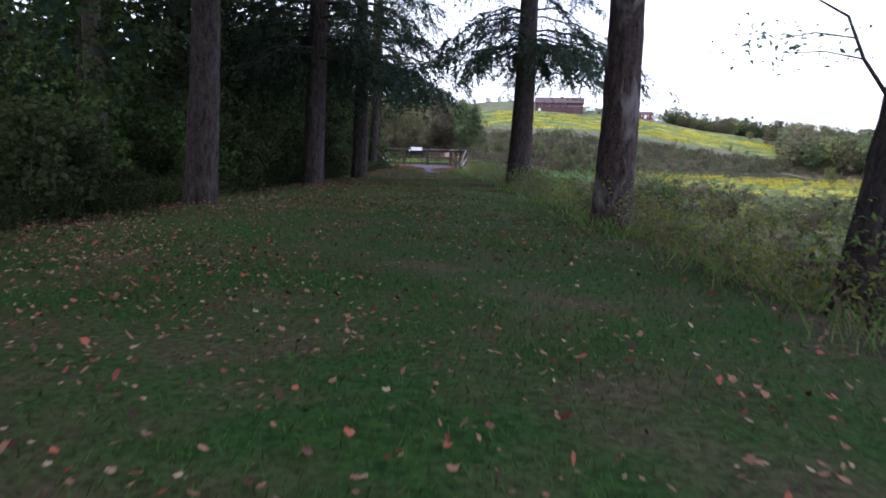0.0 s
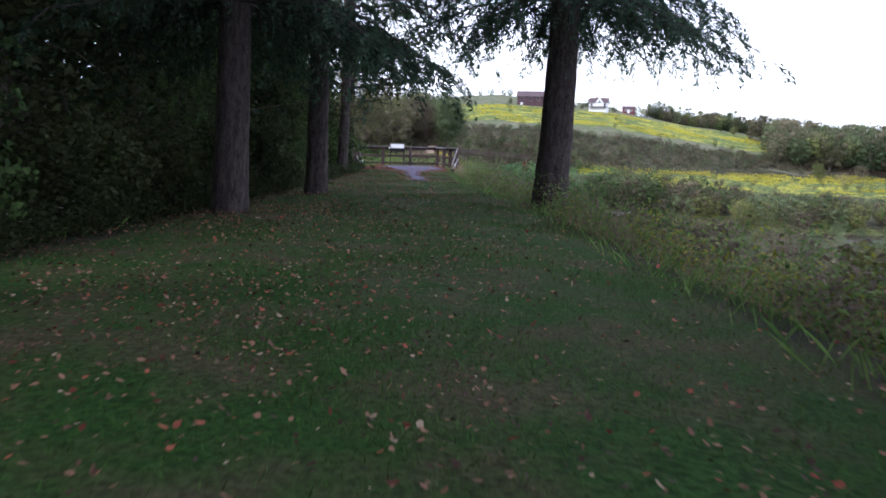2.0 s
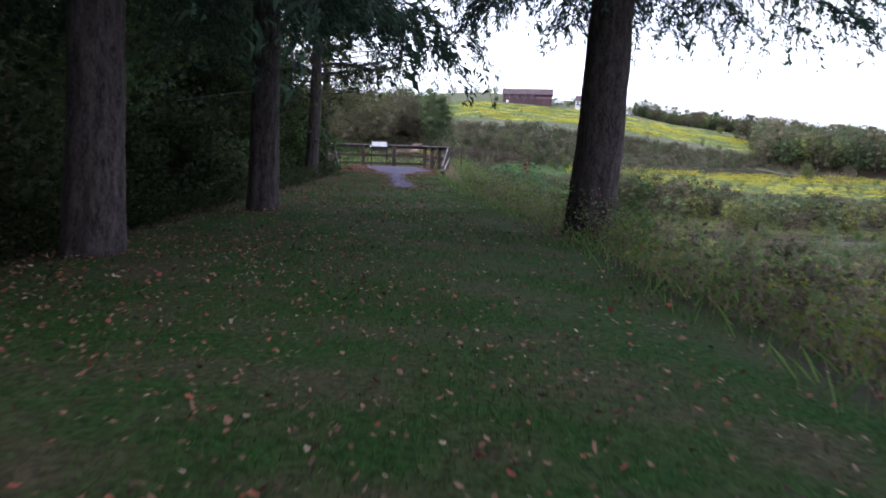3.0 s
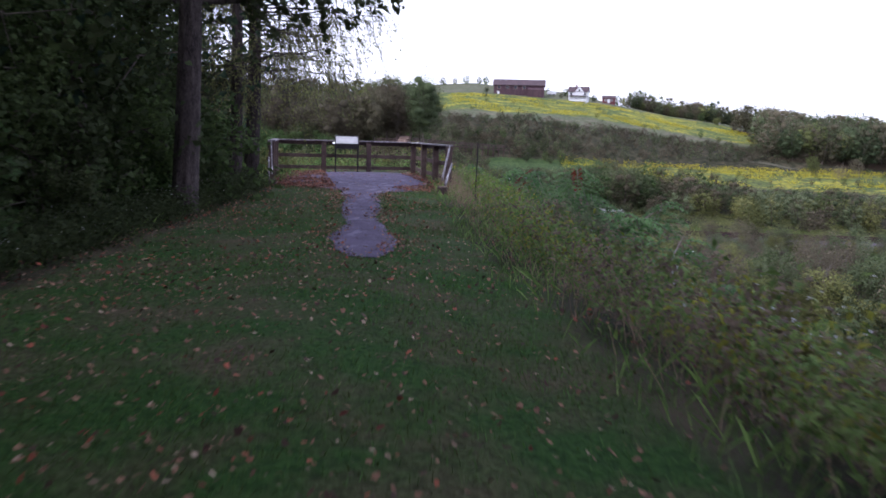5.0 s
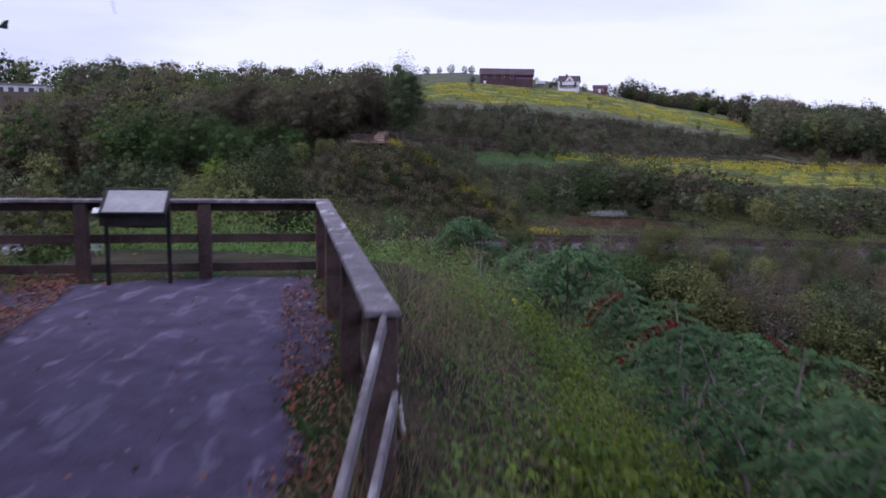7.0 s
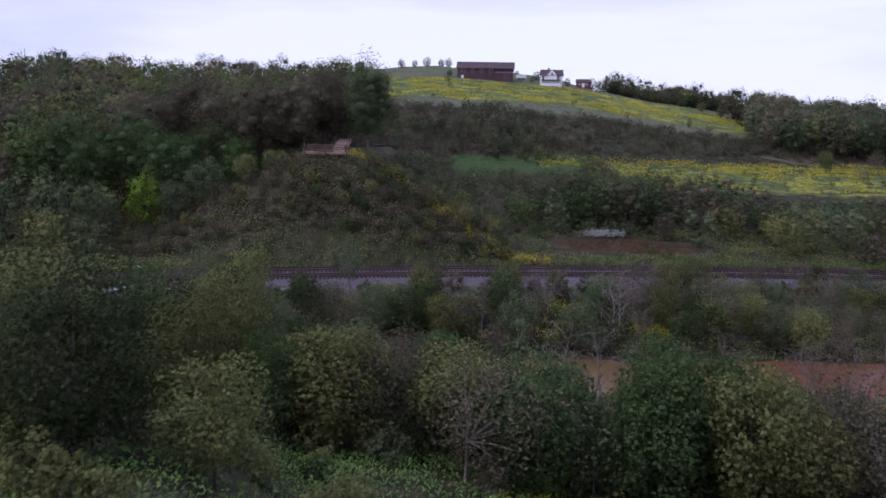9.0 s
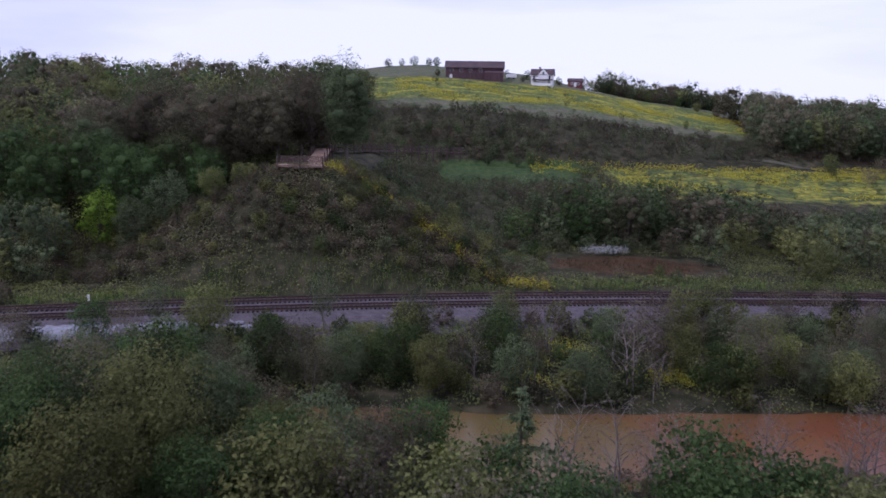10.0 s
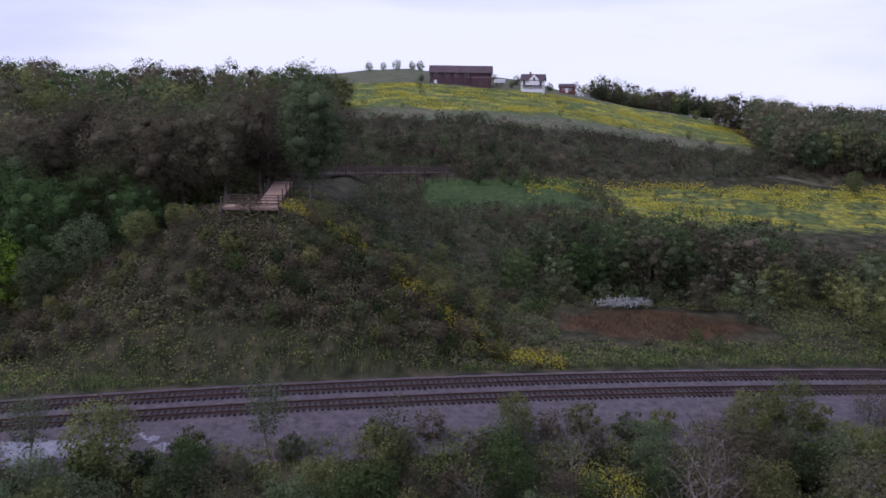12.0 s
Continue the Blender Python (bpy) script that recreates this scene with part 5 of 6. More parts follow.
for x in np.arange(70, 132, 2.1):
    rng_ = R(int(x * 10))
    for back in (2.0, 7.0, 13.0):
        if rng_.uniform() < 0.8:
            ridge_spots.append((("far_e", "far_c", "far_d", "far_b")[rng_.integers(4)], x + rng_.normal(), 356 + 0.2 * (x - 30) + back + rng_.normal(), rng_.uniform(0.25, 0.8) + 0.03 * back))
thicket("ridge_woods", "dark tree line behind the goldenrod field", "woods", ridge_spots, R(16), 0.8)
thicket("woods", "dark woodland along the right shoulder of the hill", "woods", east_spots, R(11), 0.5)
# skyline of the hill
for key, x, y, s in (("far_d", -26, 411, 0.21), ("far_d", -20, 412, 0.17), ("far_a", -13.5, 410, 0.22), ("far_d", -6, 411, 0.19), ("far_a", -3.0, 411, 0.21), ("far_d", 10, 395, 0.30), ("far_a", 16, 396, 0.22),
                     ("far_d", 25, 394, 0.27), ("far_d", 30, 392, 0.20), ("far_d", 37, 368, 0.30), ("far_a", 47, 366, 0.24), ("far_d", 52, 372, 0.27), ("far_d", 34, 352, 0.18), ("far_d", 65, 386, 0.40),
                     ("far_a", 69, 386, 0.36), ("far_d", 73, 380, 0.34), ("far_a", 79, 374, 0.30), ("far_d", 85, 372, 0.33), ("far_b", 91, 370, 0.30), ("far_d", 97, 366, 0.30), ("far_a", 102, 362, 0.30),
                     ("far_b", 108, 356, 0.30), ("far_c", 114, 350, 0.33), ("far_d", 121, 345, 0.33), ("far_d", -1.5, 351, 0.21)):
    place(key, x, y, s * (2.5 if y > 409 else 1.6), x * 37 % 360, sink=1.6)


# ---------------------------------------------------------------- the big trees beside the lawn
def big_trunk(rng, tall, radius, lean=(0, 0), flare=0.35, ridges=9):
    k = np.linspace(0, 1, 46) ** 1.25
    z = k * tall
    pts = np.stack([lean[0] * k + 0.05 * np.sin(z * 0.5), lean[1] * k + 0.04 * np.cos(z * 0.43), z - 0.5], 1)
    ang = np.linspace(0, 2 * np.pi, 36, endpoint=False)
    base = radius * (1 - 0.62 * k) * (1 + flare * np.exp(-z / 0.35))
    lobes = 1 + 0.09 * np.exp(-z / 0.9)[:, None] * np.sin(ang * 5 + 1.3)[None]
    crack = 1 + 0.03 * np.sign(np.sin(ang[None] * ridges + 1.6 * np.sin(z[:, None] * 2.1) + np.sin(z[:, None] * 5.3))) + rng.normal(size=(46, 36)) * 0.014
    return [(pts, base[:, None] * lobes * crack)], pts


def branch_sprays(rng, pts, low, high, n, length, droop, twigs, leaves, hang, turn=None, thick=0.04, crowd=1.8, side=0.28):
    """Boughs along a trunk with twigs on both sides: runs of boughs, runs of twigs, and the places and directions of the leaves."""
    runs, fine, spots, ways = [], [], [], []
    q = np.linspace(0, 1, 6)[:, None]
    for i in range(n):
        h = low + (high - low) * rng.uniform(0, 1) ** crowd
        base = np.array([np.interp(h, pts[:, 2], pts[:, j]) for j in range(3)])
        a = i * 2.4 + rng.uniform(-0.4, 0.4) if turn is None else rng.uniform(*turn)
        r = length * rng.uniform(0.6, 1.15)
        way = np.array([math.cos(a), math.sin(a), 0])
        run = base + way * r * q + np.array([0, 0, 1]) * (0.12 * r * q - droop * r * q ** 2)
        run[1:] += rng.normal(size=(5, 3)) * 0.025 * r
        runs.append((run, thick * np.linspace(1, 0.12, 6)))
        cross = np.array([-way[1], way[0], 0])
        for k in range(twigs):
            u = rng.uniform(0.15, 1.0)
            start = np.array([np.interp(u, q[:, 0], run[:, j]) for j in range(3)])
            ln = side * r * rng.uniform(0.5, 1.2) * (1.15 - 0.7 * u)
            go = cross * rng.choice((-1, 1)) * rng.uniform(0.5, 1) + way * rng.uniform(0.3, 1) + [0, 0, rng.uniform(-0.3, 0.2)]
            go = go / np.linalg.norm(go) * ln
            w = np.linspace(0, 1, 4)[:, None]
            twig = start + go * w - np.array([0, 0, 1]) * hang * ln * w ** 2
            fine.append((twig, np.array([0.006, 0.005, 0.004, 0.002])))
            e = rng.uniform(0.1, 1.08, leaves)
            p = np.stack([np.interp(e, w[:, 0], twig[:, j]) for j in range(3)], 1) + rng.normal(size=(leaves, 3)) * 0.03
            spots.append(p)
            d = go / ln - np.array([0, 0, 1]) * hang * 2 * e[:, None]
            ways.append(d / np.linalg.norm(d, axis=1)[:, None])
    return runs, fine, np.concatenate(spots), np.concatenate(ways)


def lawn_tree(x, y, radius, tall, lean, kind, label, seed, low=3.0, turn=None, boughs=34, bark="bark", reach=3.6):
    rng = R(seed)
    root = thing("spruce_tree" if kind == "needle" else "tree", label, "tree", "trees along the lawn", pose(*at_land(x, y, 0.0)))
    runs, pts = big_trunk(rng, tall, radius, lean)
    if kind == "needle":
        limb, fine, spots, ways = branch_sprays(rng, pts, low, tall * 0.95, boughs, reach, 0.42, 26, 24, 1.0, turn, 0.035, 2.2)
        part("crown", mesh_of("crown", *cards(rng, spots, 0.115, 0.034, 0.2, ways), M["needle"]), root, "drooping dark evergreen boughs")
    elif kind == "lace":
        limb, fine, spots, ways = branch_sprays(rng, pts, low, tall * 0.95, boughs, 3.6, 0.12, 30, 13, 1.6, turn, 0.03, 1.6, 0.3)
        part("crown", mesh_of("crown", *cards(rng, spots, 0.07, 0.036, 0.3, ways), M["leaf_olive"]), root, "fine hanging twigs with small leaves")
    else:
        limb, fine, spots, ways = branch_sprays(rng, pts, low, tall * 0.95, boughs, 4.0, -0.05, 22, 14, 0.5, turn, 0.06, 1.2)
        part("crown", mesh_of("crown", *cards(rng, spots, 0.15, 0.10, 0.3, ways), M["leaf_dark"]), root)
    tv, tf = tubes(runs, 36)
    bv, bf = tubes(limb, 5)
    part("trunk", mesh_of("trunk", np.concatenate([tv, bv]), np.concatenate([tf, bf + len(tv)]), M[bark], True), root, "deeply furrowed brown trunk")
    part("twig", mesh_of("twig", *tubes(fine, 3), M["bark"]), root)
    return root


lawn_tree(0.75, -33.3, 0.27, 13, (0.5, 0.2), "broad", "tall broadleaf tree with furrowed bark at the lawn's edge", 201, 4.2)
lawn_tree(0.45, -25.9, 0.28, 14, (0.5, 0.1), "needle", "stout dark spruce at the edge of the woods", 202, 3.3, boughs=95)
lawn_tree(0.45, -20.6, 0.25, 14, (0.2, 0.3), "needle", "dark spruce with drooping boughs beside the lawn", 203, 3.6, boughs=44)
lawn_tree(-1.62, -9.35, 0.20, 12, (0.5, 0.2), "broad", "slim grey-barked tree near the lookout", 204, 3.2)
lawn_tree(-3.25, -0.9, 0.20, 12, (0.3, 0.4), "lace", "tree with fine hanging twigs beside the lookout", 205, 3.0, boughs=46)
lawn_tree(-3.35, -1.9, 0.17, 11, (0.2, 0.4), "lace", "slim tree behind the railing's end", 209, 2.9, boughs=40)
lawn_tree(5.7, -21.6, 0.36, 14, (0.5, 0.0), "needle", "single spruce between lawn and valley", 206, 4.2, boughs=84, reach=3.9)
lawn_tree(7.5, -34.2, 0.29, 13, (0.2, 0.3), "broad", "old tree with flaking pale bark above the slope", 207, 5.0, bark="bark_flaky")
leaning = lawn_tree(8.98, -39.5, 0.34, 12, (1.5, 0.2), "broad", "leaning thick-trunked tree above the slope", 208, 4.2)
low_runs = [(np.array([[0.25, 0, 1.75], [-0.02, -0.05, 1.8], [-0.22, -0.1, 2.05], [-0.35, -0.1, 2.35], [-0.62, -0.1, 2.5]]), np.array([0.022, 0.018, 0.015, 0.012, 0.006])),
            (np.array([[-0.22, -0.1, 2.05], [-0.5, -0.12, 2.1], [-0.85, -0.15, 2.08]]), np.array([0.007, 0.005, 0.002])),
            (np.array([[-0.3, -0.1, 2.2], [-0.6, -0.2, 2.22], [-0.95, -0.25, 2.15]]), np.array([0.007, 0.005, 0.002]))]
part("low_branch", mesh_of("low_branch", *tubes(low_runs, 5), M["bark"]), leaning, "thin low branch with few leaves")
few = R(210)
part("low_leaves", mesh_of("low_leaves", *cards(few, np.array([-0.75, -0.15, 2.13]) + few.normal(size=(150, 3)) * [0.22, 0.2, 0.09], 0.06, 0.025, 0.3), M["leaf_green"]), leaning)


# ---------------------------------------------------------------- the dark woods left of the lawn
def wood_tree(key, seed, tall, leaf, label, low):
    dome_tree(key, "tree", label, "tree", R(seed), tall, leaf, 3200, 0.31, 0.22, group="trees of the shaded wood", girth=0.34, low=low, clumps=44, fill=0.35, core=0)


# wood_a and wood_b: shade is put into the leaf colour, wood_a borrowing needle.
wood_tree("wood_a", 301, 10, "needle", "leafy tree, darkened in colour for the wood's shade", 0.0)
wood_tree("wood_b", 302, 8, "leaf_dark", "leafy tree, darkened in colour for the wood's shade", 0.0)
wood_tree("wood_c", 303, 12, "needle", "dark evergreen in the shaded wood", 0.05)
plant("edge_a", "tree", "leafy maple reaching out of the shaded wood", "tree", R(306), 6.5, "leaf_green", 6000, 0.15, 0.11, group="trees of the shaded wood", limbs=14, first=0.06, reach=0.34, rise=0.2)
# Same maple with the wood's shade put into its leaf colour.
plant("edge_b", "tree", "maple at the wood's edge, shade in its dark leaf colour", "tree", R(307), 7.5, "leaf_dark", 6000, 0.16, 0.11, group="trees of the shaded wood", limbs=14, first=0.06, reach=0.32, rise=0.2)
plant("under_a", "shrub", "leafy green undergrowth at the wood's edge", "shrub", R(304), 2.2, "leaf_green", 1700, 0.13, 0.09, stems=4, sides=3, twigs=1, limbs=5, first=0.05, reach=0.45)
plant("under_b", "shrub", "dark undergrowth at the wood's edge", "shrub", R(305), 1.8, "leaf_dark", 1500, 0.12, 0.08, stems=5, limbs=5, first=0.05, reach=0.5)


# Tree added with its crown mostly above view, to shade lawn and wood.
dome_tree("shade_canopy", "tree", "added tall tree arching over the lawn to shade it", "tree", R(308), 16, "leaf_dark", 4800, 0.42, 0.3, group="trees of the shaded wood", girth=0.36, low=0.42, clumps=50, fill=0.3)


def in_wood(x, y):
    return x < crest(y) - half_top(y) - 5.0


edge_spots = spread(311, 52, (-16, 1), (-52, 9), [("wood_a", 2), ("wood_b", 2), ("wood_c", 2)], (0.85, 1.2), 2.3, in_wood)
# Added row that keeps sky light off the lawn's wooded side.
for y in (-54, -48, -42.5, -37, -31, -25.5, -20):
    place("shade_canopy", float(crest(y) - half_top(y)) - 2.6 + 0.6 * math.sin(y), y, 1.14 + 0.06 * math.sin(y * 3), y * 67 % 360)
place("edge_b", -3.4, -9.0, 0.9, 40)
place("edge_b", -4.4, -6.4, 0.8, 200)
for key, x, y, s in (("edge_a", -4.1, -11.2, 0.9), ("edge_a", -5.4, -5.0, 1.0), ("edge_b", -5.9, -2.4, 0.95), ("edge_a", -6.0, 0.6, 0.8), ("edge_b", -5.0, -13.0, 1.1), ("edge_a", -5.4, -8.0, 1.15), ("edge_b", -6.6, -10.2, 1.2), ("edge_b", -7.4, -6.0, 1.2)):
    place(key, x, y, s, y * 83 % 360)
place("edge_a", -2.9, -12.6, 0.5, 130)
region(413, 30, (-26, -3), (30, 50), [("shrub_a", 2), ("shrub_b", 2), ("broad_b", 1), ("broad_e", 1)], (0.5, 0.8), 2.4)
region(315, 16, (-9, 1), (-48, 5), [("edge_a", 1), ("edge_b", 2)], (0.75, 1.1), 3.0, lambda x, y: crest(y) - half_top(y) - 5.4 < x < crest(y) - half_top(y) - 2.2 and y < -6)
region(312, 56, (-9, 1), (-50, 5), [("under_a", 2), ("under_b", 3)], (0.6, 1.2), 1.5, lambda x, y: crest(y) - half_top(y) - 5 < x < crest(y) - half_top(y) - 0.35 and y < -5)
# Mostly under_b, whose dark colour stands for the deep shade along the edge.
low_spots = spread(316, 80, (-4, 2), (-48, -5), [("under_b", 3), ("under_a", 1)], (0.4, 0.85), 0.95, lambda x, y: crest(y) - half_top(y) - 2.2 < x < crest(y) - half_top(y) - 0.3)
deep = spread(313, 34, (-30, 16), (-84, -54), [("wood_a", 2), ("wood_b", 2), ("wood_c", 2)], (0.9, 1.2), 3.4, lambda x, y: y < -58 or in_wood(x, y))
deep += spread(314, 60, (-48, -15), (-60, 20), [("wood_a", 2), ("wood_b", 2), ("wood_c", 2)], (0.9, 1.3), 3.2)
thicket("undergrowth", "leafy undergrowth along the wood's edge, dark colour for deep shade", "undergrowth", low_spots, R(20), 0.9)
thicket("woods", "dark trees of the shaded wood, shade partly in their leaf colour", "woods", edge_spots, R(15), 0.3)
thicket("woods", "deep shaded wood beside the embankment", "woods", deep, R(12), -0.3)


# ---------------------------------------------------------------- sumac and shrubs on the slope
def sumac(key, seed, tall, stems, red):
    rng = R(seed)
    runs, leaf, reds = [], [], []
    for s in range(stems):
        a, r = rng.uniform(0, 6.28), rng.uniform(0.2, 0.55) * tall
        top = np.array([math.cos(a) * r, math.sin(a) * r, tall * rng.uniform(0.6, 1.0)])
        mid = top * [0.35, 0.35, 0.55]
        runs.append((np.array([[0, 0, -0.3], mid, top]), np.array([0.03, 0.022, 0.01])))
        for f in range(13):
            b = f * 2.4 + rng.uniform(-0.3, 0.3)
            ln = rng.uniform(0.4, 0.65)
            lift = rng.uniform(-0.15, 0.5)
            start = top - [0, 0, rng.uniform(0, 0.45)]
            q = np.linspace(0.15, 1, 11)[:, None]
            way = np.array([math.cos(b), math.sin(b), 0])
            rib = start + way * ln * q + np.array([0, 0, 1.0]) * (lift * ln * q - 0.55 * ln * q ** 2)
            runs.append((rib[::5], np.array([0.006, 0.004, 0.002])))
            cross = np.array([-way[1], way[0], 0])
            for sgn in (-1, 1):
                p = rib + sgn * cross * 0.07 * (1.15 - q * 0.5) - [0, 0, 0.015]
                (reds if red and f == 3 and s == 1 else leaf).append((p, np.repeat((sgn * cross + way * 0.45)[None], 11, 0)))
    meshes = [("trunk", *tubes(runs, 4), "twig")]
    for name, batch, mat in (("foliage", leaf, "sumac"), ("red_foliage", reds, "red_leaf")):
        if batch:
            p, w = np.concatenate([b[0] for b in batch]), np.concatenate([b[1] for b in batch])
            meshes.append((name, *cards(rng, p, 0.15, 0.05, 0.6, w), mat))
    kind_of(key, "sumac_shrub", "green staghorn sumac with feathery leaves on the slope", "shrub", "sumac on the slope", *meshes)


sumac("sumac_a", 401, 2.3, 6, True)
sumac("sumac_b", 402, 1.7, 5, False)
for key, x, y, s in (("sumac_a", 6.2, 0.4, 1.6), ("sumac_a", 5.2, 2.2, 1.25), ("sumac_b", 7.4, -1.4, 1.7), ("sumac_a", 5.6, 6.5, 1.3), ("sumac_b", 7.8, 5.0, 1.5), ("sumac_a", 9.5, 7.5, 1.4), ("sumac_b", 4.2, 9.5, 1.4), ("sumac_a", 7.0, 10.0, 1.3), ("sumac_a", 10.5, 3.0, 1.3), ("sumac_b", 12.0, 7.0, 1.5),
                     ("sumac_b", 2.6, 12.5, 1.2), ("sumac_a", 5.5, 13.5, 1.2), ("sumac_b", 8.8, -0.5, 1.2), ("sumac_a", 11.5, -1.0, 1.2), ("sumac_b", 6.4, 2.2, 1.1), ("sumac_a", 13.5, 3.5, 1.3), ("sumac_b", 4.9, 3.4, 0.8), ("sumac_b", 9.6, 13.0, 1.3)):
    place(key, x, y, s * 0.84, x * 91 % 360, stretch=1.12)
region(411, 60, (3, 26), (-40, 30), [("shrub_a", 3), ("shrub_b", 3), ("shrub_c", 2), ("shrub_d", 3), ("yellow", 1)], (0.45, 0.85), 1.9,
       lambda x, y: np.hypot(max(0, x - crest(y) - half_top(y)), 0.45 * max(0, y - 7.3)) > (2.6 if y < -12 else 4.5) and x > crest(y) + 0.5)
for key, x, y, s in (("shrub_b", 4.8, -12.6, 0.36), ("shrub_b", 5.6, -11.0, 0.4), ("shrub_b", 5.5, -14.6, 0.42), ("shrub_d", 4.5, -9.2, 0.42), ("shrub_c", 4.2, -7.4, 0.4), ("shrub_b", 6.0, -17.2, 0.5), ("shrub_a", 6.6, -19.4, 0.48), ("shrub_d", 7.3, -25.0, 0.4), ("shrub_c", 7.6, -27.6, 0.42), ("shrub_b", 8.3, -31.0, 0.45), ("shrub_b", 6.6, -13.2, 0.45), ("shrub_c", 5.8, -8.6, 0.42)):
    place(key, x, y, s, x * 91 % 360)
region(412, 20, (-16, 2), (9, 34), [("shrub_d", 1), ("shrub_b", 2), ("shrub_a", 2)], (0.5, 0.8), 2.2, lambda x, y: x < -1 - (y - 9) * 0.1)


# ---------------------------------------------------------------- grass, weeds and fallen leaves
def blades(rng, x, y, tall, wide, bend=0.5, base=0.0, slim=False):
    n = len(x)
    z = land(x, y) + base
    a = rng.uniform(0, 6.283, n)
    h = tall * rng.uniform(0.55, 1.2, n)
    lean = rng.normal(size=(n, 2)) * bend * h[:, None]
    u = np.stack([np.cos(a), np.sin(a)], 1) * wide * 0.5
    foot = np.stack([x, y, z - 0.01], 1)
    v = np.empty((n, 4, 3))
    v[:, 0] = foot
    v[:, 0, :2] -= u
    v[:, 1] = foot
    v[:, 1, :2] += u
    mid, tip = foot.copy(), foot.copy()
    mid[:, :2] += lean * 0.5 + u * 0.7
    mid[:, 2] += h * 0.62
    tip[:, :2] += lean
    tip[:, 2] += h
    if slim:
        v[:, 2] = tip
        return v[:, :3].reshape(-1, 3), np.arange(n * 3).reshape(n, 3)
    v[:, 2], v[:, 3] = mid, tip
    return v.reshape(-1, 3), np.arange(n * 4).reshape(n, 4)


def stuff(name, geometry, material, label, category, lift=0.8):
    """One mesh of many small pieces; lift: how far their shading leans to the open sky, as in a dense mat."""
    v, f = geometry
    if lift:
        flat = np.cross(v[f[:, 1]] - v[f[:, 0]], v[f[:, 2]] - v[f[:, 1]])
        f = np.where(flat[:, 2:] < 0, f[:, ::-1], f)
        flat = np.where(flat[:, 2:] < 0, -flat, flat)
        flat = 0.5 * flat / (np.linalg.norm(flat, axis=1)[:, None] + 1e-12) + [0, 0, lift]
        n = np.zeros((len(v), 3))
        n[f.ravel()] = np.repeat(flat / np.linalg.norm(flat, axis=1)[:, None], f.shape[1], 0)
        return tagged(new(name, mesh_of(name, v, f, material, normals=n)), label, category, kind="stuff")
    return tagged(new(name, mesh_of(name, v, f, material)), label, category, kind="stuff")


def sample(rng, n, xr, yr, chance):
    x, y = rng.uniform(*xr, n), rng.uniform(*yr, n)
    k = rng.uniform(0, 1, n) < chance(x, y)
    return x[k], y[k]


def off_side(x, y):
    return np.abs(x - crest(y)) - half_top(y)


def across(x, y):
    """-1 at the wood's side of the lawn, 1 at its open side."""
    return np.clip((x - crest(y)) / half_top(y), -1, 1)


rng = R(501)
gx_, gy_ = sample(rng, 800000, (-3.5, 10), (-46, 6.5), lambda x, y: (off_side(x, y) < np.where(x < crest(y), -0.1, 0.5)) * ~(on_gravel(x - 0.1, y) & on_gravel(x + 0.1, y) & on_gravel(x, y - 0.1) & on_gravel(x, y + 0.1)) * (0.5 + 0.6 * wave(x, y, 1.3)) * (0.8 + 0.35 * across(x, y)))
stuff("grass", blades(rng, gx_, gy_, 0.05, 0.008, 0.5, slim=True), M["grass"], "short mown lawn grass on the embankment", "grass")
gx_, gy_ = sample(rng, 60000, (-4, 12), (-46, 8), lambda x, y: (np.abs(off_side(x, y) - 0.5) < 0.7) * (0.6 + 0.4 * wave(x, y, 1.7, 3)))
stuff("long_grass", blades(rng, gx_, gy_, 0.2, 0.009, 0.5), M["weed_green"], "long uncut grass along the lawn's edge", "grass")


def herbs(rng, x, y, low, high, n, long, wide, spread=0.12):
    """Leafy weeds: n small leaves up each stalk."""
    h = rng.uniform(low, high, len(x))
    k = rng.uniform(0.1, 1.0, (len(x), n))
    tilt = rng.normal(size=(len(x), 2)) * 0.18
    p = np.empty((len(x), n, 3))
    p[..., 0] = x[:, None] + tilt[:, :1] * h[:, None] * k
    p[..., 1] = y[:, None] + tilt[:, 1:] * h[:, None] * k
    p[..., 2] = land(x, y)[:, None] + h[:, None] * k
    p = p.reshape(-1, 3) + rng.normal(size=(len(x) * n, 3)) * [spread, spread, 0.03]
    return cards(rng, p, long, wide, 0.5)


def heads(rng, x, y, low, high, n, size, spread=0.12):
    """Small flower heads on top of stalks."""
    z = land(x, y) + rng.uniform(low, high, len(x))
    p = np.repeat(np.stack([x, y, z], 1), n, 0) + rng.normal(size=(len(x) * n, 3)) * spread * [1, 1, 0.8]
    return cards(rng, p, size, size * 0.7, 0.4)


def bank(x, y, a, b):
    return (x > crest(y)) * (off_side(x, y) > a) * (off_side(x, y) < b)


gx_, gy_ = sample(rng, 15000, (2, 18), (-46, 10), lambda x, y: bank(x, y, np.where(y > -7, 0.6, 0.3), 7) * (0.6 + 0.4 * wave(x, y, 2.3, 4)))
stuff("weeds", herbs(rng, gx_, gy_, 0.3, 0.85, 26, 0.075, 0.03), M["weed_green"], "rank leafy green weeds on the slope", "weeds")
gx_, gy_ = sample(rng, 13000, (2, 16), (-46, 10), lambda x, y: bank(x, y, 0.4, 6) * (0.5 + 0.5 * wave(x, y, 1.9, 7)))
stuff("dry_weeds", herbs(rng, gx_, gy_, 0.35, 0.95, 24, 0.06, 0.022, 0.1), M["weed_brown"], "brown withering weeds above the slope", "weeds")
gx_, gy_ = sample(rng, 9000, (2.2, 14), (-18, 7), lambda x, y: bank(x, y, np.where(y < -4, 1.8, 1.0), np.where(y < -4, 6.0, 3.6)) * (wave(x, y, 1.7, 2) + 0.5 * wave(x, y, 0.6, 4) > 0.45))
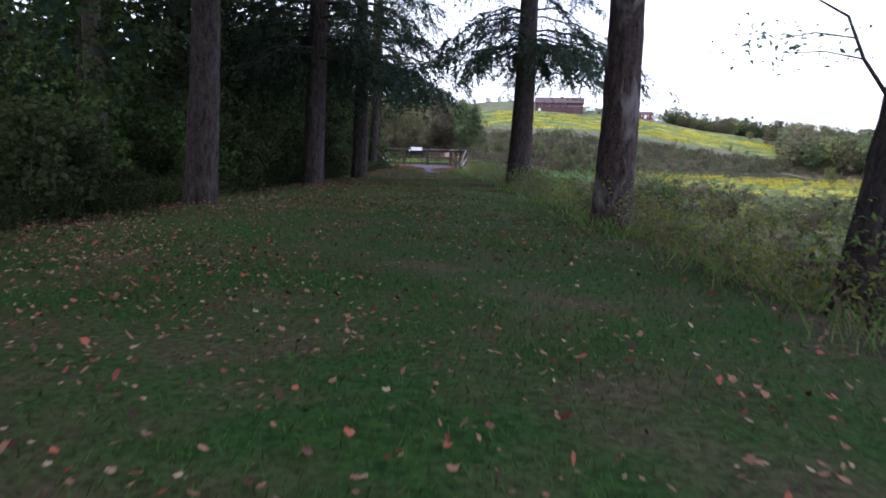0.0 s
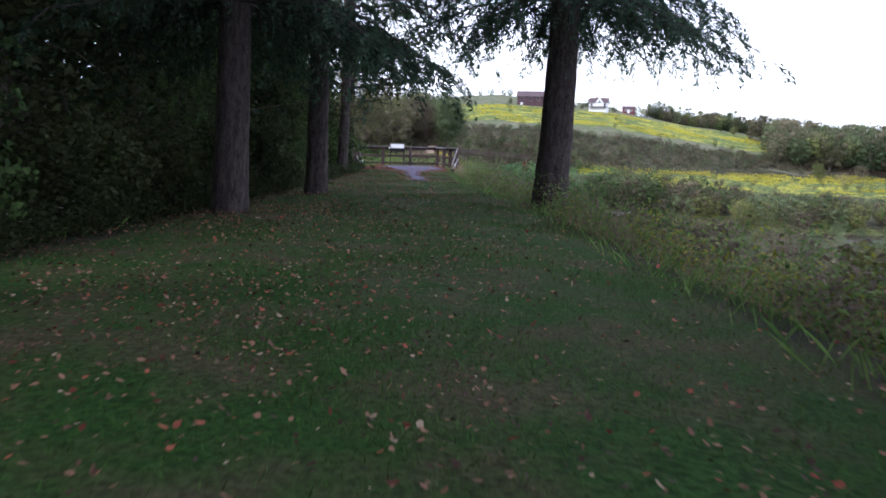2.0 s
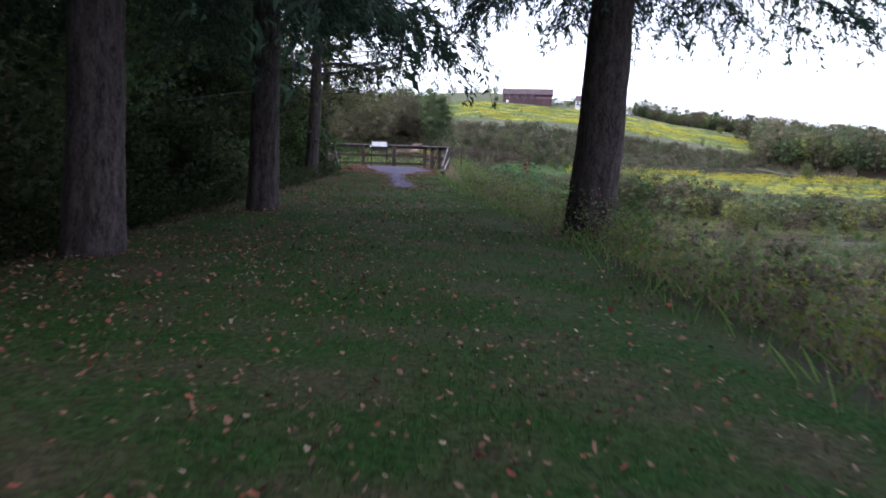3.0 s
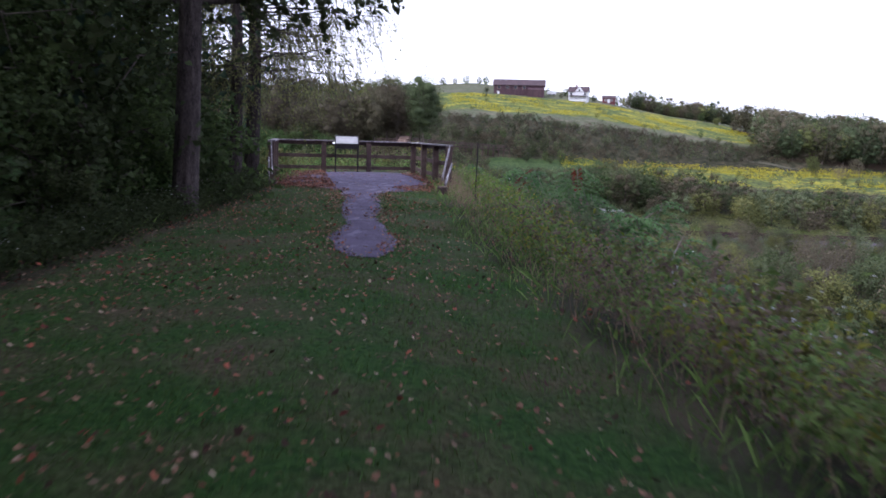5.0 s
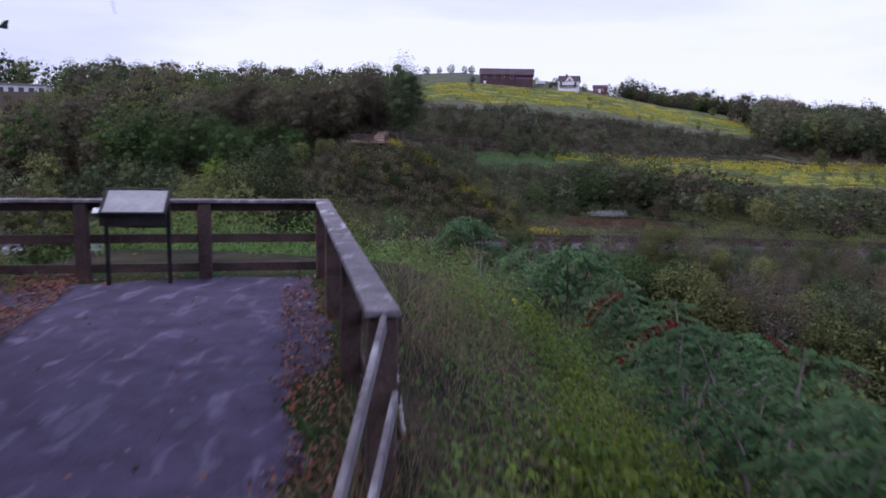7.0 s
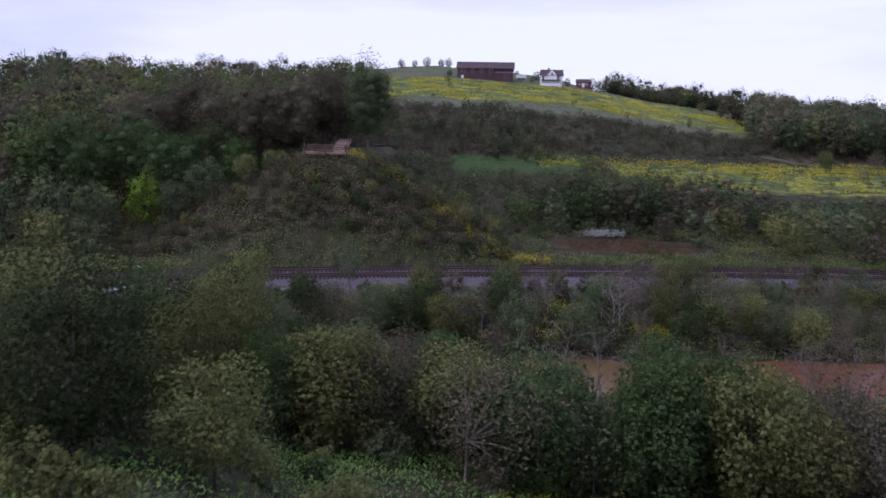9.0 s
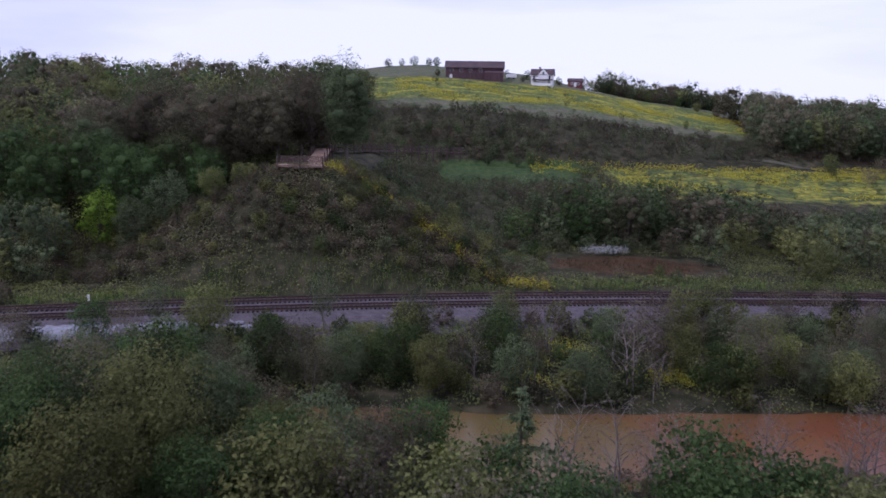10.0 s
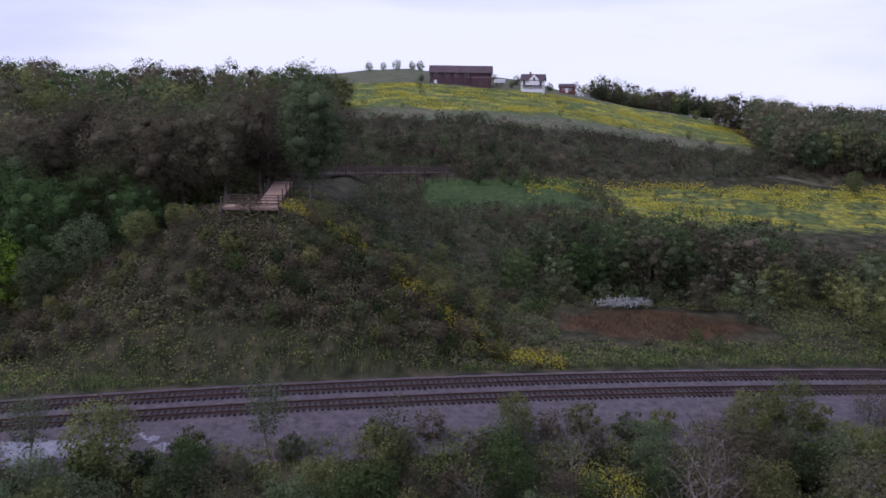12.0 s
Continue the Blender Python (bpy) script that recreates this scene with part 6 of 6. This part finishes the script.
stuff("goldenrod_plants", herbs(rng, gx_, gy_, 0.35, 0.95, 26, 0.07, 0.024, 0.08), M["lime"], "yellow-green goldenrod plants on the slope", "weeds")
gx_, gy_ = sample(rng, 9000, (2.2, 12), (-1.5, 7), lambda x, y: bank(x, y, 1.0, 3.6) * (wave(x, y, 1.7, 2) + 0.5 * wave(x, y, 0.6, 4) > 0.35))
stuff("goldenrod_plants", herbs(rng, gx_, gy_, 0.35, 0.95, 26, 0.07, 0.024, 0.08), M["lime"], "yellow-green goldenrod plants on the slope", "weeds")
for seed_, count_, tint, words in ((4, 3000, "weed_green", "green weeds along the lawn's far edge"), (7, 7000, "weed_brown", "brown weeds along the lawn's far edge"), (2, 3500, "leaf_yellow", "yellowing weeds along the lawn's far edge")):
    gx_, gy_ = sample(rng, count_, (2.5, 11), (-44, -7), lambda x, y: bank(x, y, 0.5, 2.2) * (wave(x, y, 1.6, seed_) > -0.1))
    stuff("tall_weeds", herbs(rng, gx_, gy_, 0.3, 0.8, 20, 0.08, 0.03, 0.12), M[tint], words, "weeds")
gx_, gy_ = sample(rng, 60000, (1.4, 14), (-46, 9), lambda x, y: bank(x, y, 0.1, 1.8) * (0.45 + 0.55 * wave(x, y, 1.9, 7)))
more_x, more_y = sample(rng, 10000, (1.2, 5), (-7, 8), lambda x, y: bank(x, y, 0.05, 2.2) * (0.5 + 0.5 * wave(x, y, 1.2, 3)))
gx_, gy_ = np.concatenate([gx_, more_x]), np.concatenate([gy_, more_y])
stuff("dry_grass", blades(rng, gx_, gy_, 0.45, 0.007, 0.4, slim=True), M["weed_dry"], "dry brown stalks above the slope", "weeds")
gx_, gy_ = sample(rng, 9000, (-9, 2), (-46, -3), lambda x, y: (x < crest(y)) * (off_side(x, y) > -0.25) * (off_side(x, y) < 2.5) * (0.6 + 0.4 * wave(x, y, 2, 3)))
near_x, near_y = sample(rng, 60000, (-5, 2), (-46, -3), lambda x, y: (x < crest(y)) * (np.abs(off_side(x, y) - 0.15) < 0.45) * (0.55 + 0.45 * wave(x, y, 1.1, 3)))
gx_, gy_ = np.concatenate([gx_, near_x]), np.concatenate([gy_, near_y])
stuff("asters", heads(rng, gx_[::14], gy_[::14], 0.2, 0.45, 3, 0.022, 0.05), M["aster"], "small white wood asters along the wood's edge", "flowers")
# Darker than the slope weeds: the wood's shade is in the leaf colour.
stuff("weeds", herbs(rng, gx_, gy_, 0.15, 0.5, 16, 0.06, 0.035), M["leaf_dark"], "low weeds along the wood's edge", "weeds")
gx_, gy_ = sample(rng, 5200, (-10, 14), (7.5, 26), lambda x, y: (0.55 + 0.45 * wave(x, y, 3, 9)))
stuff("slope_weeds", herbs(rng, gx_, gy_, 0.3, 0.9, 24, 0.085, 0.032, 0.14), M["weed_green"], "leafy green weeds below the railing", "weeds")
gx_, gy_ = sample(rng, 90000, (-14, 34), (22, 60), lambda x, y: (0.55 + 0.45 * wave(x, y, 4, 9)) * (x > -14 + (y - 8) * 0.1))
stuff("slope_weeds", cards(rng, np.stack([gx_, gy_, land(gx_, gy_) + rng.uniform(0.05, 0.8, len(gx_))], 1), 0.2, 0.09, 0.6), M["weed_green"], "green and yellowing weeds on the slope's end", "weeds")


gx_, gy_ = sample(rng, 320, (3, 18), (-14, 14), lambda x, y: (x > crest(y)) * (off_side(x, y) > 1.2) * (wave(x, y, 4, 2) > 0.25))
stuff("goldenrod", heads(rng, gx_, gy_, 0.5, 1.0, 9, 0.07), M["goldenrod"], "yellow goldenrod flower heads on the slope", "flowers")
gx_, gy_ = sample(rng, 700, (3, 14), (-16, -3), lambda x, y: (x > crest(y)) * (off_side(x, y) > 1.0) * (wave(x, y, 3, 6) > 0.2))
stuff("asters", heads(rng, gx_, gy_, 0.45, 0.95, 5, 0.04, 0.16), M["aster"], "small white aster flowers among weeds", "flowers")
gx_, gy_ = sample(rng, 3600, (5, 22), (30, 60), lambda x, y: (wave(x, y, 6, 3) > 0.3))
stuff("goldenrod", heads(rng, gx_, gy_, 0.5, 1.0, 6, 0.13, 0.2), M["leaf_yellow"], "yellow-green goldenrod on the lower slope", "flowers")
gx_, gy_ = sample(rng, 2600, (6, 24), (86, 97), lambda x, y: (wave(x, y, 5, 1) > 0.25))
stuff("goldenrod", heads(rng, gx_, gy_, 0.5, 1.0, 5, 0.12, 0.25), M["goldenrod"], "yellow goldenrod by the railway bank", "flowers")

# low scrub texture over the valley, the mound and the banks
gx_, gy_ = sample(rng, 300000, (-60, 80), (60, 150), lambda x, y: np.vectorize(clear_of_river)(x, y) * ((y < track_y(x) - 8.2) + (y > track_y(x) + 6.3)) * (0.5 + 0.5 * wave(x, y, 5, 12)) * ~((x > 17) & (x < 42) & (y > 126) & (y < 139)))
stuff("scrub", cards(rng, np.stack([gx_, gy_, land(gx_, gy_) + rng.uniform(0.05, 0.9, len(gx_)) * (0.6 + 0.5 * wave(gx_, gy_, 3, 2))], 1), 0.3, 0.19, 0.6), M["leaf_olive"], "rough scrub and bramble over the valley floor", "scrub")
gx_, gy_ = sample(rng, 60000, (-60, 70), (92, 126), lambda x, y: (((y > track_y(x) + 5.6) & (y < track_y(x) + 10.5)) | ((y < track_y(x) - 8.3) & (y > track_y(x) - 13))) * (0.5 + 0.5 * wave(x, y, 4, 5)))
stuff("tall_weeds", blades(rng, gx_, gy_, 0.9, 0.06, 0.2), M["weed_green"], "upright yellow-green weeds behind the railway", "weeds")
gx_, gy_ = sample(rng, 60000, (-44, 16), (117, 134), lambda x, y: (y > track_y(x) + 6) * (0.35 + 0.5 * wave(x, y, 6, 8)))
stuff("bramble", cards(rng, np.stack([gx_, gy_, land(gx_, gy_) + rng.uniform(0.1, 1.2, len(gx_)) * (0.6 + 0.5 * wave(gx_, gy_, 3, 5))], 1), 0.36, 0.2, 0.5), M["leaf_brown"], "brown bramble on the opposite embankment", "scrub")
gx_, gy_ = sample(rng, 7000, (-14, 16), (117, 134), lambda x, y: (np.abs((x + 10) * 0.42 - (129 - y)) < 1.6) * (0.6 + 0.4 * wave(x, y, 2, 8)))
stuff("goldenrod", heads(rng, gx_, gy_, 0.3, 0.9, 4, 0.22, 0.3), M["goldenrod"], "goldenrod along the embankment's shoulder", "flowers")
gx_, gy_ = sample(rng, 900, (22.5, 31), (137.5, 141.0), lambda x, y: np.hypot((x - 26.8) / 4.2, (y - 139) / 1.3) < 0.75 + 0.4 * wave(x, y, 1.6, 2))
stuff("reeds", heads(rng, gx_, gy_, 0.4, 1.2, 3, 0.24, 0.2), M["aster"], "white seeding reeds beside the marsh", "reeds")
gx_, gy_ = sample(rng, 5000, (16, 43), (125, 140), lambda x, y: np.hypot((x - 29) / 12, (y - 132.5) / 5.5) < 0.8 + 0.3 * wave(x, y, 5, 4))
stuff("sedge", blades(rng, gx_, gy_, 0.4, 0.06, 0.4), M["sedge"], "rusty brown marsh sedge", "sedge")


def in_gold(x, y):
    s = y - 0.2 * np.clip(x - 30, 0, 100)
    return ((s > 284) & (s < 338) & (x > -50)) | ((x > 24) & (y > 185) & (y < 226 + 0.1 * np.clip(x - 30, 0, 100)))


gx_, gy_ = sample(rng, 120000, (-40, 150), (168, 345), lambda x, y: in_gold(x, y) * (wave(x, y, 13, 3) + 0.4 * wave(x, y, 4, 6) > 0.25 - 0.4 * (y > 212) * (y < 240)))
stuff("goldenrod", cards(rng, np.stack([gx_, gy_, land(gx_, gy_) + rng.uniform(0.1, 0.8, len(gx_))], 1), 0.4, 0.3, 0.7), M["goldenrod"], "broad drifts of goldenrod over the fields", "flowers")

# fallen leaves
def lobed(rng, where, size):
    """Small curled leaves with five lobes."""
    n = len(where)
    ring = np.linspace(0, 2 * np.pi, 10, endpoint=False)
    r = np.where(np.arange(10) % 2 == 0, 1.0, 0.72) * np.array([1.25, 1, 0.9, 1, 0.8, 0.8, 0.8, 1, 0.9, 1])
    a = rng.uniform(0, 6.283, (n, 1)) + ring
    s = size * rng.uniform(0.55, 1.2, (n, 1)) * r
    tilt = rng.normal(size=(n, 2, 1)) * 0.35
    turn = rng.uniform(0, 6.283, (n, 1))
    u, w = np.cos(a) * s, np.sin(a) * s * rng.uniform(0.35, 0.95, (n, 1))
    x, y = u * np.cos(turn) - w * np.sin(turn), u * np.sin(turn) + w * np.cos(turn)
    z = x * tilt[:, 0] + y * tilt[:, 1] + rng.uniform(-6.0, 22.0, (n, 1)) * (x * x + 0.4 * y * y) + np.abs(tilt).sum(1) * size
    v = np.stack([where[:, :1] + x, where[:, 1:2] + y, where[:, 2:] + z], -1)
    return v.reshape(-1, 3), np.arange(n * 10).reshape(n, 10)


lx, ly = sample(rng, 200000, (-4, 11), (-46, 5.5), lambda x, y: (off_side(x, y) < 0.8) * (0.42 + 0.3 * wave(x, y, 2.4, 5)) * (1 - 0.5 * across(x, y)) * np.where(on_gravel(x, y), 0.12, 1.0) )
ex, ey = sample(rng, 90000, (-4, 3.2), (-13, 6.5), lambda x, y: (on_gravel(x + 0.3, y) | on_gravel(x - 0.3, y) | on_gravel(x, y + 0.3) | on_gravel(x, y - 0.3)) * ~(on_gravel(x + 0.18, y) & on_gravel(x - 0.18, y) & on_gravel(x, y + 0.18) & on_gravel(x, y - 0.18)) * (0.3 + 0.35 * wave(x, y, 1.0, 2)))
wx_, wy_ = sample(rng, 90000, (-4, -0.6), (-3, 6), lambda x, y: (0.968 * x + 0.25 * y < -1.2) * (0.968 * x + 0.25 * y > -2.7) * (0.35 + 0.35 * wave(x, y, 0.9, 4)))
ex, ey = np.concatenate([ex, wx_]), np.concatenate([ey, wy_])
fx, fy = sample(rng, 40000, (-0.2, 2.2), (-4.5, 5.5), lambda x, y: ((0.968 * x + 0.25 * y > 1.35) * (0.968 * x + 0.25 * y < 1.85) * 0.7 + (np.hypot((x - 1.4) / 0.7, y + 2.0) < 0.95) * 0.8) * (0.6 + 0.4 * wave(x, y, 0.7, 3)))
lx, ly = np.concatenate([lx, ex, fx]), np.concatenate([ly, ey, fy])
lot = rng.uniform(0, 1, len(lx))
for pick, size, mat, words in ((lot < 0.70, 0.021, "dry_leaf", "scattered brown fallen leaves on the lawn"), (lot > 0.84, 0.018, "pale_litter", "pale tan fallen leaves on the lawn"), ((lot >= 0.70) & (lot <= 0.84), 0.023, "red_litter", "reddish fallen maple leaves on the lawn")):
    stuff("fallen_leaves", lobed(rng, np.stack([lx[pick], ly[pick], land(lx[pick], ly[pick]) + 0.03], 1), size), M[mat], words, "leaves", 0)
